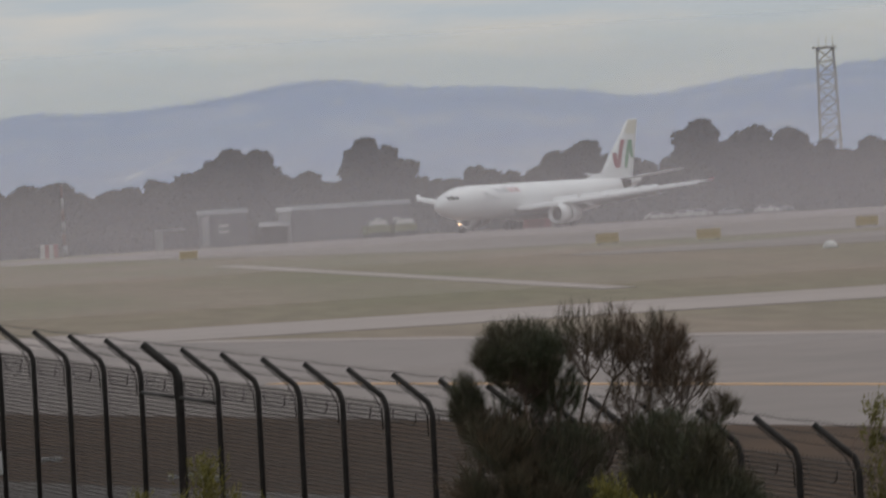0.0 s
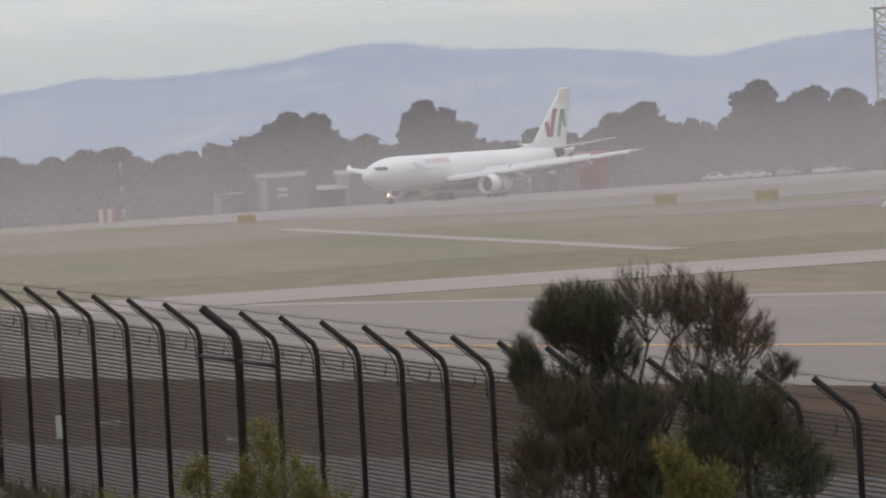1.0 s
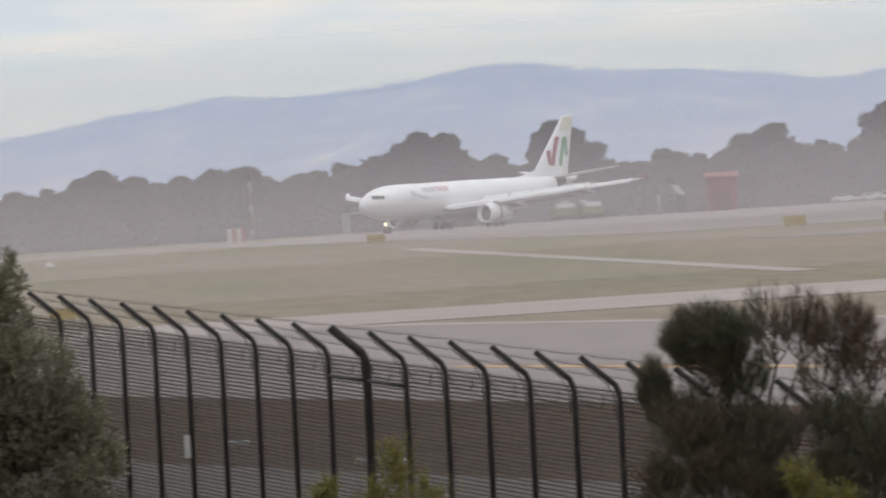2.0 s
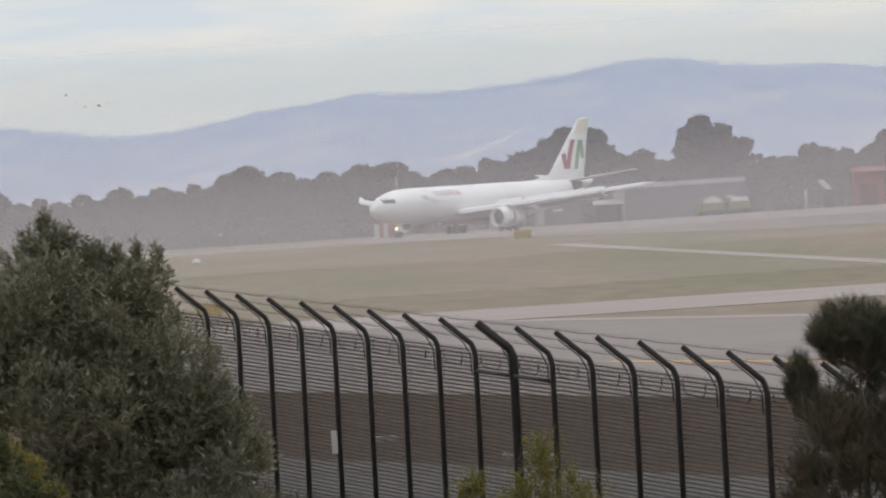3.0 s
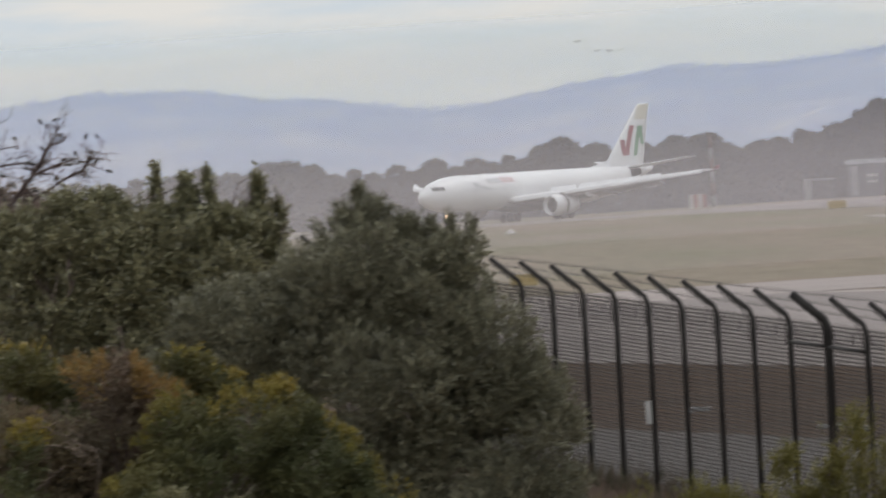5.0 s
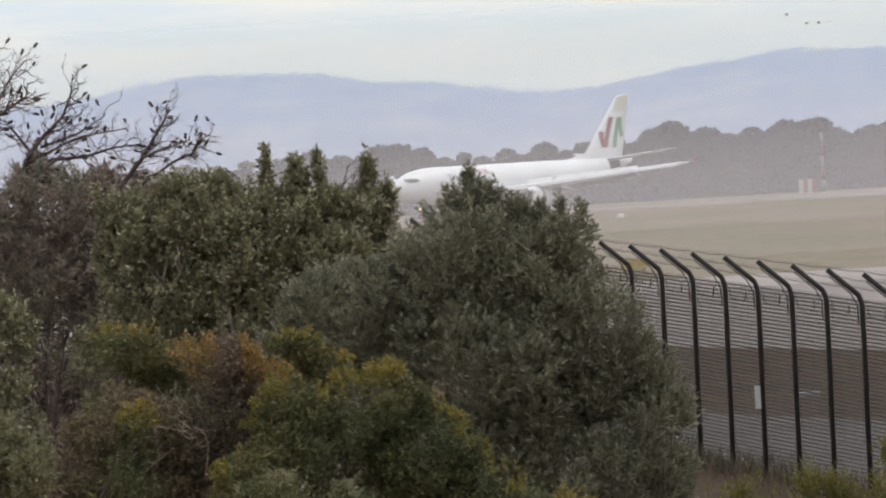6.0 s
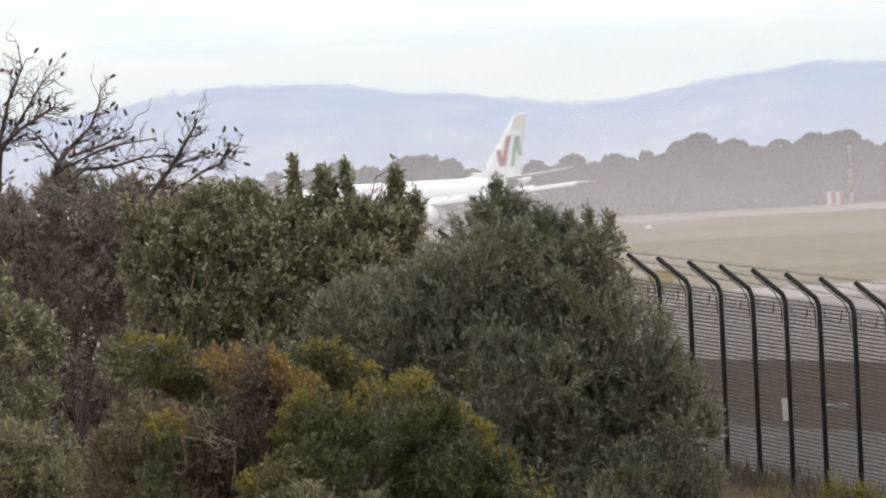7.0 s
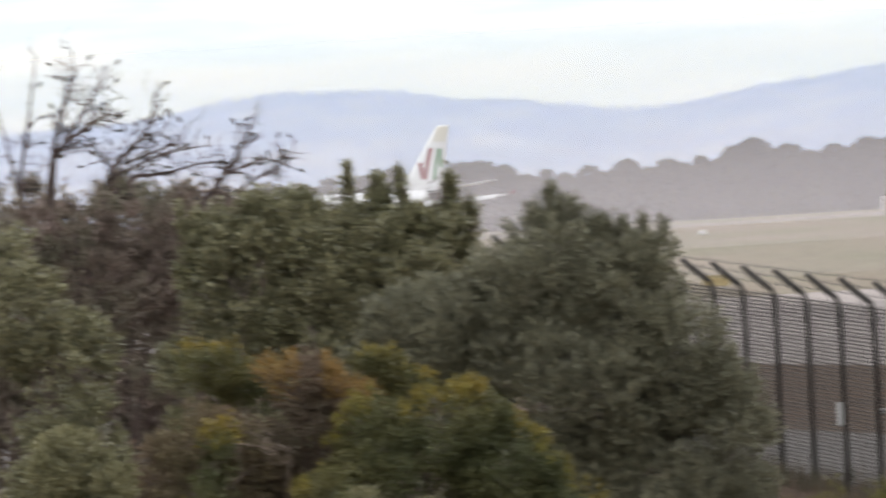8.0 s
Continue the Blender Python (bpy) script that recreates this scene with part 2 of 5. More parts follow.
CREAM = material("tail_cream", (0.60, 0.57, 0.50), (0.56, 0.53, 0.47), 0.8, 0.4)
LAMP = glow("landing_light", (1.0, 0.66, 0.36), 4.0)

# ---------------------------------------------------------------- mesh helpers


def empty(name, m=None):
    ob = new(name)
    if m is not None:
        ob.matrix_basis = m
    return ob


def mesh_from(name, verts, faces, mat=None, smooth=False):
    me = bpy.data.meshes.new(name)
    me.from_pydata([tuple(v) for v in verts], [], [tuple(f) for f in faces])
    me.update()
    if mat:
        me.materials.append(mat)
    if smooth:
        me.polygons.foreach_set("use_smooth", [True] * len(me.polygons))
    return me


def child(name, me, parent, label="", m=None):
    ob = new(name, me)
    ob.parent = parent
    if m is not None:
        ob.matrix_basis = m
    return tagged(ob, label) if label else ob


def part(name, bm, mat, parent, label="", smooth=False):
    """Links a bmesh as one mesh object under a thing or a part."""
    bmesh.ops.recalc_face_normals(bm, faces=bm.faces)
    me = bpy.data.meshes.new(name)
    bm.to_mesh(me)
    bm.free()
    me.materials.append(mat)
    if smooth:
        me.polygons.foreach_set("use_smooth", [True] * len(me.polygons))
    return child(name, me, parent, label)


def box(x0, x1, y0, y1, z0, z1, bevel=0.0):
    bm = bmesh.new()
    bmesh.ops.create_cube(bm, size=1.0, matrix=Matrix.LocRotScale(((x0 + x1) / 2, (y0 + y1) / 2, (z0 + z1) / 2), None, (x1 - x0, y1 - y0, z1 - z0)))
    if bevel:
        bmesh.ops.bevel(bm, geom=bm.edges[:], offset=bevel, segments=2, affect="EDGES")
    return bm


def tube(path, radii, sides=6, verts=None, faces=None, caps=True):
    """A tapered tube along a path, added to the lists given."""
    verts = [] if verts is None else verts
    faces = [] if faces is None else faces
    start, pts = len(verts), [Vector(p) for p in path]
    for i, p in enumerate(pts):
        d = (pts[min(i + 1, len(pts) - 1)] - pts[max(i - 1, 0)]).normalized()
        a = d.cross(Vector((0, 0, 1)) if abs(d.z) < 0.9 else Vector((1, 0, 0))).normalized()
        b = d.cross(a)
        for k in range(sides):
            w = 2 * math.pi * k / sides
            verts.append(p + (a * math.cos(w) + b * math.sin(w)) * radii[i])
    for i in range(len(pts) - 1):
        for k in range(sides):
            j = start + i * sides
            faces.append((j + k, j + (k + 1) % sides, j + sides + (k + 1) % sides, j + sides + k))
    if caps:
        faces.append(tuple(range(start + sides - 1, start - 1, -1)))
        faces.append(tuple(range(start + (len(pts) - 1) * sides, start + len(pts) * sides)))
    return verts, faces


def loft(rings, closed=True):
    """A skin over rings of equally many points, its ends capped."""
    bm = bmesh.new()
    rows = [[bm.verts.new(p) for p in ring] for ring in rings]
    n = len(rows[0])
    for a, b in zip(rows, rows[1:]):
        for k in range(n if closed else n - 1):
            bm.faces.new((a[k], a[(k + 1) % n], b[(k + 1) % n], b[k]))
    if closed:
        bm.faces.new(rows[0][::-1])
        bm.faces.new(rows[-1])
    return bm


def leaves(rng, points, axes, count, length, width, spread, sprout, fold=0.25, tri=False):
    """Leaf blades round each twig tip: folded four-sided blades, each an island of its own."""
    n = len(points)
    P, A = np.repeat(points, count, 0), np.repeat(axes, count, 0)
    m = n * count
    r = rng.normal(size=(m, 3))
    r -= (r * A).sum(1, keepdims=True) * A
    r /= np.linalg.norm(r, axis=1, keepdims=True) + 1e-9
    th = spread * (0.25 + 0.75 * rng.random((m, 1)))
    d = A * np.cos(th) + r * np.sin(th)
    side = np.cross(d, rng.normal(size=(m, 3)))
    side /= np.linalg.norm(side, axis=1, keepdims=True) + 1e-9
    up = np.cross(side, d)
    L = length * (0.6 + 0.6 * rng.random((m, 1)))
    w = width * (0.7 + 0.5 * rng.random((m, 1)))
    base = P - A * sprout * rng.random((m, 1))
    mid = base + d * L * 0.5
    if tri:
        v = np.stack([base + side * w * 0.5, base + d * L, base - side * w * 0.5 + up * w * 0.2], 1).reshape(-1, 3)
        return v, np.arange(m * 3).reshape(-1, 3)
    v = np.stack([base, mid + side * w / 2 + up * w * fold, base + d * L, mid - side * w / 2 + up * w * fold], 1).reshape(-1, 3)
    return v, np.arange(m * 4).reshape(-1, 4)


def quads_mesh(name, v, f, mat):
    me = bpy.data.meshes.new(name)
    me.vertices.add(len(v))
    me.vertices.foreach_set("co", np.ascontiguousarray(v, dtype=np.float32).ravel())
    me.loops.add(f.size)
    me.loops.foreach_set("vertex_index", f.ravel().astype(np.int32))
    me.polygons.add(len(f))
    me.polygons.foreach_set("loop_start", np.arange(0, f.size, f.shape[1], dtype=np.int32))
    me.update(calc_edges=True)
    me.materials.append(mat)
    return me


def lobe_tips(rng, lobes, per_area, lift=0.5, depth=0.3, fuzz=0.0):
    """Twig tips over the outer shell of a crown of rounded lobes, and the ways they point."""
    P, A = [], []
    for cx, cy, cz, rx, ry, rz in lobes:
        n = int(per_area * (rx * ry + ry * rz + rx * rz))
        u = rng.normal(size=(n, 3))
        u /= np.linalg.norm(u, axis=1, keepdims=True)
        lump = 1 + 0.10 * np.sin(u[:, :1] * 7 + cx * 9) * np.sin(u[:, 2:] * 8 + cz * 7) + 0.08 * np.sin(u[:, 1:2] * 13 + cy)
        rad = (1 - np.abs(rng.normal(size=(n, 1))) * depth).clip(0.15) * lump
        rad *= 1 + fuzz * rng.normal(size=(n, 1))
        P.append(np.array([cx, cy, cz]) + u * rad * np.array([rx, ry, rz]))
        a = u + np.array([0, 0, lift]) + rng.normal(size=(n, 3)) * 0.25
        A.append(a / np.linalg.norm(a, axis=1, keepdims=True))
    return np.concatenate(P), np.concatenate(A)


def limb(rng, start, end, r0, r1, verts, faces, bend=0.12, steps=5, sides=6):
    s, e = np.array(start, float), np.array(end, float)
    off = rng.normal(size=3) * np.linalg.norm(e - s) * bend
    path = [s + (e - s) * t + off * math.sin(math.pi * t) + rng.normal(size=3) * np.linalg.norm(e - s) * 0.02 * (0 < t < 1) for t in np.linspace(0, 1, steps)]
    tube(path, list(np.linspace(r0, r1, steps)), sides, verts, faces)
    return path

# ---------------------------------------------------------------- ground


def fence_line(y):
    """The perimeter fence runs nearly straight away from the camera."""
    return 27.36 - 0.1708 * y


def land(x, y):
    """Height of the ground: a level airfield, and a bank on the near side of the fence that rises to the viewing mound."""
    u = x - fence_line(y)
    crest = min(max(1.04 + 0.0251 * (y - 147.3), 0.0), 1.9)
    if y < 110:
        crest = 0.1 + (110 - y) * 0.029
    fall = min(max((u - 0.6) / 3.5, 0.0), 1.0)
    far = min(max((y - 172) / 40, 0.0), 1.0)
    return crest * (1 - fall * fall * (3 - 2 * fall)) * (1 - far)


def grid_mesh(name, xs, ys, height, mat, smooth=True):
    verts = [(x, y, height(x, y)) for y in ys for x in xs]
    nx = len(xs)
    faces = [(j * nx + i, j * nx + i + 1, (j + 1) * nx + i + 1, (j + 1) * nx + i) for j in range(len(ys) - 1) for i in range(nx - 1)]
    return mesh_from(name, verts, faces, mat, smooth)


def build_ground():
    xs = [-4900, -2500, -1200, -600, -300, -150, -80, -50] + list(np.arange(-30, 60.1, 1.5)) + [75, 100, 150, 300, 600, 1200, 2500, 4900]
    ys = [-4900, -2000, -600, -200, -80, -40, -15, 0, 10] + list(np.arange(20, 245, 3.0)) + [260, 300, 400, 600, 1000, 1500, 2000, 2300, 2600, 3000, 3600, 4900]
    ob = new("ground", grid_mesh("ground", xs, ys, land, GRASS))
    tagged(ob, "flat airfield of dry olive grass with a low grassy bank", "ground", kind="structure")


def strip(name, corners, mat, label, z=0.03, category="road"):
    """A paved surface lying on the airfield, with a little thickness."""
    n = len(corners)
    v = [(x, y, z) for x, y in corners] + [(x, y, -0.1) for x, y in corners]
    f = [tuple(range(n))] + [(k, k + n, (k + 1) % n + n, (k + 1) % n) for k in range(n)]
    bm = bmesh.new()
    vs = [bm.verts.new(p) for p in v]
    for q in f:
        bm.faces.new([vs[i] for i in q])
    bmesh.ops.recalc_face_normals(bm, faces=bm.faces)
    me = bpy.data.meshes.new(name)
    bm.to_mesh(me)
    bm.free()
    me.materials.append(mat)
    tagged(new(name, me), label, category, kind="structure")


def along(u0, u1, y0, y1):
    return [(fence_line(y0) + u0, y0), (fence_line(y0) + u1, y0), (fence_line(y1) + u1, y1), (fence_line(y1) + u0, y1)]


def build_pavements():
    strip("verge", along(20, 37.6, 40, 560), BANK, "strip of bare brown earth and dead grass", 0.02, "verge")
    us, ys = np.linspace(-4.0, 4.6, 10), np.arange(96, 226, 2.0)
    verts = [(fence_line(y) + u, y, land(fence_line(y) + u, y) + 0.07) for y in ys for u in us]
    faces = [(j * 10 + i, j * 10 + i + 1, j * 10 + i + 11, j * 10 + i + 10) for j in range(len(ys) - 1) for i in range(9)]
    tagged(new("verge", mesh_from("verge", verts, faces, BANK, True)), "dark bare earth along the foot of the fence", "verge", kind="structure")
    strip("road", along(5, 20, 40, 420), ROAD, "pale asphalt perimeter road beside the fence")
    strip("taxiway", along(37.6, 78, 40, 562), ASPHALT, "broad weathered grey taxiway")
    strip("taxiway_line", along(50.5, 51.1, 40, 400), YELLOW_LINE, "faded orange-yellow taxiway line", 0.045, "line")
    strip("taxiway_edge", along(76.6, 78.6, 40, 556), PALE, "pale shoulder of the taxiway", 0.04, "shoulder")
    strip("cross_taxiway", [(-900, 562), (900, 562), (900, 625), (-900, 625)], PALE, "pale taxiway crossing the airfield", 0.035)
    strip("service_track", [(29, 1420), (31.5, 1420), (37, 716), (35.2, 716)], PALE, "narrow pale service track in the grass")
    strip("runway", [(-420, 1560), (-372, 1520), (480, 2600), (430, 2640)], ASPHALT, "grey runway on which the airliner rolls", 0.05)
    strip("apron", [(3, 2100), (34, 1747), (55, 1436), (96, 1361), (220, 1330), (330, 2330), (70, 2330)], ASPHALT, "wide grey turnoff beside the runway", 0.03)
    strip("turnoff", [(54, 1170), (56, 1120), (80, 1040), (190, 900), (215, 1290), (90, 1276)], ASPHALT, "grey turnoff curving away through the grass", 0.03)

# ---------------------------------------------------------------- distance


def ridge(x):
    """Height of the skyline in metres at a bearing x (metres right at 4500 m)."""
    b = x * 24000 / 4500
    keys = [(-2600, 150), (-1900, 165), (-1165, 181), (-1064, 191), (-963, 212), (-850, 219), (-744, 216), (-640, 208), (-545, 188), (-475, 187), (-433, 185), (-404, 172), (-346, 166), (-264, 155), (-156, 158), (-96, 168),
            (0, 184), (70, 190), (139, 200), (169, 205), (239, 199), (340, 197), (433, 206), (534, 216), (604, 224), (650, 231), (729, 233), (804, 221), (895, 207), (950, 206), (1054, 197), (1140, 191), (1184, 187), (1206, 175), (1270, 171), (1335, 177), (1436, 191), (1578, 204), (1707, 211), (2100, 232), (3000, 200)]
    xs, hs = zip(*keys)
    h = float(np.interp(b, xs, hs))
    return 5 + h * 4500 / 24000


def hill_height(x, y):
    if y <= 4500:
        t = (y - 2900) / 1600
        s = max(t, 0.0) ** 1.15
        bump = noise.noise((x * 0.012, y * 0.004, 0.3)) * 5.4 * math.sin(math.pi * min(max(t, 0), 1))
    else:
        t, s, bump = 1.0, 1 - (y - 4500) / 900, 0.0
    rough = (0.5 * noise.noise((x * 0.05, y * 0.02, 2)) + 0.4 * noise.noise((x * 0.22, y * 0.05, 5))) * 1.6 * min(max(t, 0.0), 1.0)
    return ridge(x * 4500 / max(y, 3600)) * s + bump + rough - 1.1


def hill_place(b, h):
    """The place on the near slope at a bearing and a rise, both in metres at 24 km."""
    y = 2950.0
    while hill_height(b / 24000 * y, y) < 5 + h / 24000 * y and y < 4480:
        y += 5
    return b / 24000 * y, y, hill_height(b / 24000 * y, y)


def build_hill_trees():
    """The wood on the crest and the upper slope of the range: uneven crowns of leaf clumps."""
    rng = np.random.default_rng(17)
    lobes = []
    x = -330.0
    while x < 400:
        big = rng.random() ** 2.5
        r = 0.35 + 0.5 * rng.random() + 0.5 * big
        y = 4440 + rng.random() * 55
        lobes.append((x, y, hill_height(x, y) + 0.45 + 0.45 * rng.random() + 0.7 * big, r, r, 0.45 + 0.3 * rng.random() + 0.35 * big))
        x += 0.25 + 0.6 * rng.random()
    for _ in range(900):
        x, y = -330 + 730 * rng.random(), 3500 + 930 * rng.random() ** 0.7
        r = 1.0 + 1.6 * rng.random()
        lobes.append((x, y, hill_height(x, y) + 0.2, r * 1.4, r, r * 0.6))
    P, A = lobe_tips(rng, lobes, 20, 0.5, 0.2)
    q, g = leaves(rng, P, A, 2, 0.42, 0.34, 1.3, 0.2, tri=True)
    tagged(new("hill_wood", quads_mesh("hill_wood", q, g, FAR_LEAF)), "wooded crest of the distant range, uneven crowns", "wood", kind="stuff")


def build_hills():
    xs = list(np.linspace(-520, 600, 1121))
    ys = [2900, 3200, 3500, 3650, 3800, 3920, 4040, 4130, 4220, 4290, 4350, 4400, 4440, 4470, 4500, 4560, 4650, 4900]
    tagged(new("hill", grid_mesh("hill", xs, ys, hill_height, FOREST)), "long forested range of hills, pale in the haze", "hill", kind="structure")
    flank = grid_mesh("hill", [-4900, -3000, -1500, -800, -520], [2900, 3600, 4500, 4900], lambda x, y: 26 * (1 - abs(y - 4200) / 1400), FOREST)
    tagged(new("hill", flank), "low forested hill, pale in the haze", "hill", kind="structure")
    flank = grid_mesh("hill", [600, 900, 1500, 3000, 4900], [2900, 3600, 4500, 4900], lambda x, y: 30 * (1 - abs(y - 4200) / 1400), FOREST)
    tagged(new("hill", flank), "low forested hill, pale in the haze", "hill", kind="structure")
    # pale cutting that climbs the foot of the hills
    v, f = [], []
    for k in range(30):
        s = k / 29
        slope = (74 + 34 * s) / 24000
        y = 3000.0
        b = (345 + 95 * s) / 24000
        while hill_height(b * y, y) < 5 + slope * y and y < 4400:
            y += 5
        w = 14 + 10 * abs(noise.noise((s * 9, 0, 0)))
        for d in (-w, w):
            v.append((b * (y + d), y + d, max(hill_height(b * y, y) + 0.028 * d + 0.5, 0.5)))
        if k:
            f.append((2 * k - 2, 2 * k - 1, 2 * k + 1, 2 * k))
    tagged(new("cutting", mesh_from("cutting", v, f, CUTTING)), "pale bare cutting climbing the foot of the hills", "cutting", kind="structure")
    for b, h, w, d in ((844, 147, 2.2, 20), (162, 152, 2.4, 18), (733, 190, 2.0, 16), (601, 157, 3.0, 14)):
        cx, cy, cz = hill_place(b, h)
        rim = [(cx + w * math.cos(a) * (1 + 0.3 * math.sin(3 * a + b)), cy + d * math.sin(a) * (1 + 0.25 * math.cos(2 * a + b))) for a in np.linspace(0, 2 * math.pi, 15)[:-1]]
        ring = [(x, y, hill_height(x, y) + 0.5) for x, y in rim]
        tagged(new("clearing", mesh_from("clearing", ring + [(x, y, z - 1.2) for x, y, z in ring], [tuple(range(14))] + [(k, k + 14, (k + 1) % 14 + 14, (k + 1) % 14) for k in range(14)], CLEARING)), "small pale clearing on the wooded slope", "clearing", kind="structure")


def tree_variant(seed, width, tall, trunk_share):
    """A eucalypt: a tapered trunk, limbs and a crown of many small leaf clumps. Built at the origin."""
    rng = np.random.default_rng(seed)
    root = empty("tree")
    v, f = [], []
    fork = tall * trunk_share
    tube([(0, 0, -0.3), (0.1, 0, fork * 0.5), (0.0, 0.1, fork)], [0.5, 0.42, 0.34], 7, v, f)
    lobes = []
    n = 11
    for k in range(n):
        a = 2.4 * k + rng.random()
        r = width * 0.5 * (0.2 + 0.62 * rng.random())
        z = fork + (tall - fork) * (0.25 + 0.6 * rng.random()) * (1.05 - 0.5 * (r / (width * 0.5)))
        c = (math.cos(a) * r, math.sin(a) * r, z)
        s = width * (0.16 + 0.08 * rng.random())
        lobes.append((*c, s * 1.15, s * 1.15, s * 0.7))
        limb(rng, (0, 0, fork * 0.9), c, 0.2, 0.05, v, f)
    lobes.append((0.4, 0, tall - width * 0.13, width * 0.19, width * 0.19, width * 0.12))
    lobes.append((-0.3, 0, fork + (tall - fork) * 0.45, width * 0.3, width * 0.3, (tall - fork) * 0.3))
    child("trunk", mesh_from("trunk", v, f, FAR_BARK, True), root)
    P, A = lobe_tips(rng, lobes, 19, 0.3, 0.16, 0.015)
    q, g = leaves(rng, P, A, 3, 0.75, 0.62, 1.3, 0.4, tri=True)
    child("crown", quads_mesh("crown", q, g, FAR_LEAF), root)
    return tagged(root, "tall eucalypt with a broad dark crown beyond the runway", "tree", group="trees beyond the runway")


def build_treeline():
    kinds = [tree_variant(11, 11.5, 18.0, 0.42), tree_variant(12, 13.0, 15.0, 0.35), tree_variant(13, 9.0, 14.0, 0.4), tree_variant(14, 12.5, 11.5, 0.25), tree_variant(15, 10.0, 10.0, 0.2)]
    tops = [18.0, 15.0, 14.0, 11.5, 10.0]
    placed = []
    # bearing in metres right at 2400 m, height in metres, kind
    stand_out = [(53, 17.2, 0), (58.5, 16.6, 1), (77.5, 17.8, 0), (81, 16.0, 2), (117, 14.8, 1), (136.5, 17.4, 0), (147, 15.6, 1), (152.5, 14.9, 1), (167, 12.4, 3), (174, 11.8, 3), (111, 13.2, 3), (159, 12.4, 2)]
    for x, h, k in stand_out:
        placed.append((x, 2395 + (x * 7 % 13), h, k))
    rng = random.Random(5)
    x = -108.0
    while x < 190:
        keys = [(-120, 8), (-82, 11), (-61, 11.6), (-51, 13.2), (-45, 12.8), (-41, 10.8), (-31, 11.4), (-17, 11.2), (-8, 12), (-3, 14), (2, 13.2), (14, 12.8), (23, 13.8), (29, 12.8), (36, 11.8), (42, 13.4), (48, 14.6), (64, 12.5), (72, 12), (86, 11.8), (98, 11.5), (104, 10.6), (112, 11.6), (126, 11), (142, 12.5), (156, 11.5), (180, 11), (190, 11)]
        a, b = zip(*keys)
        h = float(np.interp(x, a, b)) * (0.84 + 0.2 * rng.random()) + (0.5 if rng.random() < 0.2 else -0.3)
        placed.append((x, 2385 + 45 * rng.random(), h, rng.choice([2, 3, 3, 4, 4])))
        x += 2.1 + 2.2 * rng.random()
    for i, (x, y, h, k) in enumerate(placed):
        s = h / tops[k]
        m = Matrix.Translation((x * y / 2400, y, 0)) @ Euler((0, 0, i * 2.4)).to_matrix().to_4x4()
        ob = copy_thing(kinds[k], m)
        ob.scale = (max(s, 0.85), max(s, 0.85), s)
    for k in kinds:
        for o in (*k.children_recursive, k):
            bpy.data.objects.remove(o)
    # low scrub that closes the foot of the trees
    rng = np.random.default_rng(3)
    lobes = []
    for x in np.arange(-125, 215, 1.7):
        lobes.append((x, 2376 + rng.random() * 30, 1.2 + rng.random() * 1.2, 2.4, 2.0, 2.0 + 1.6 * rng.random()))
    P, A = lobe_tips(rng, lobes, 6, 0.4, 0.25)
    q, g = leaves(rng, P, A, 3, 1.1, 0.8, 1.3, 0.4, tri=True)
    tagged(new("scrub", quads_mesh("scrub", q, g, FAR_LEAF)), "dense dark scrub at the foot of the trees", "scrub", kind="stuff")


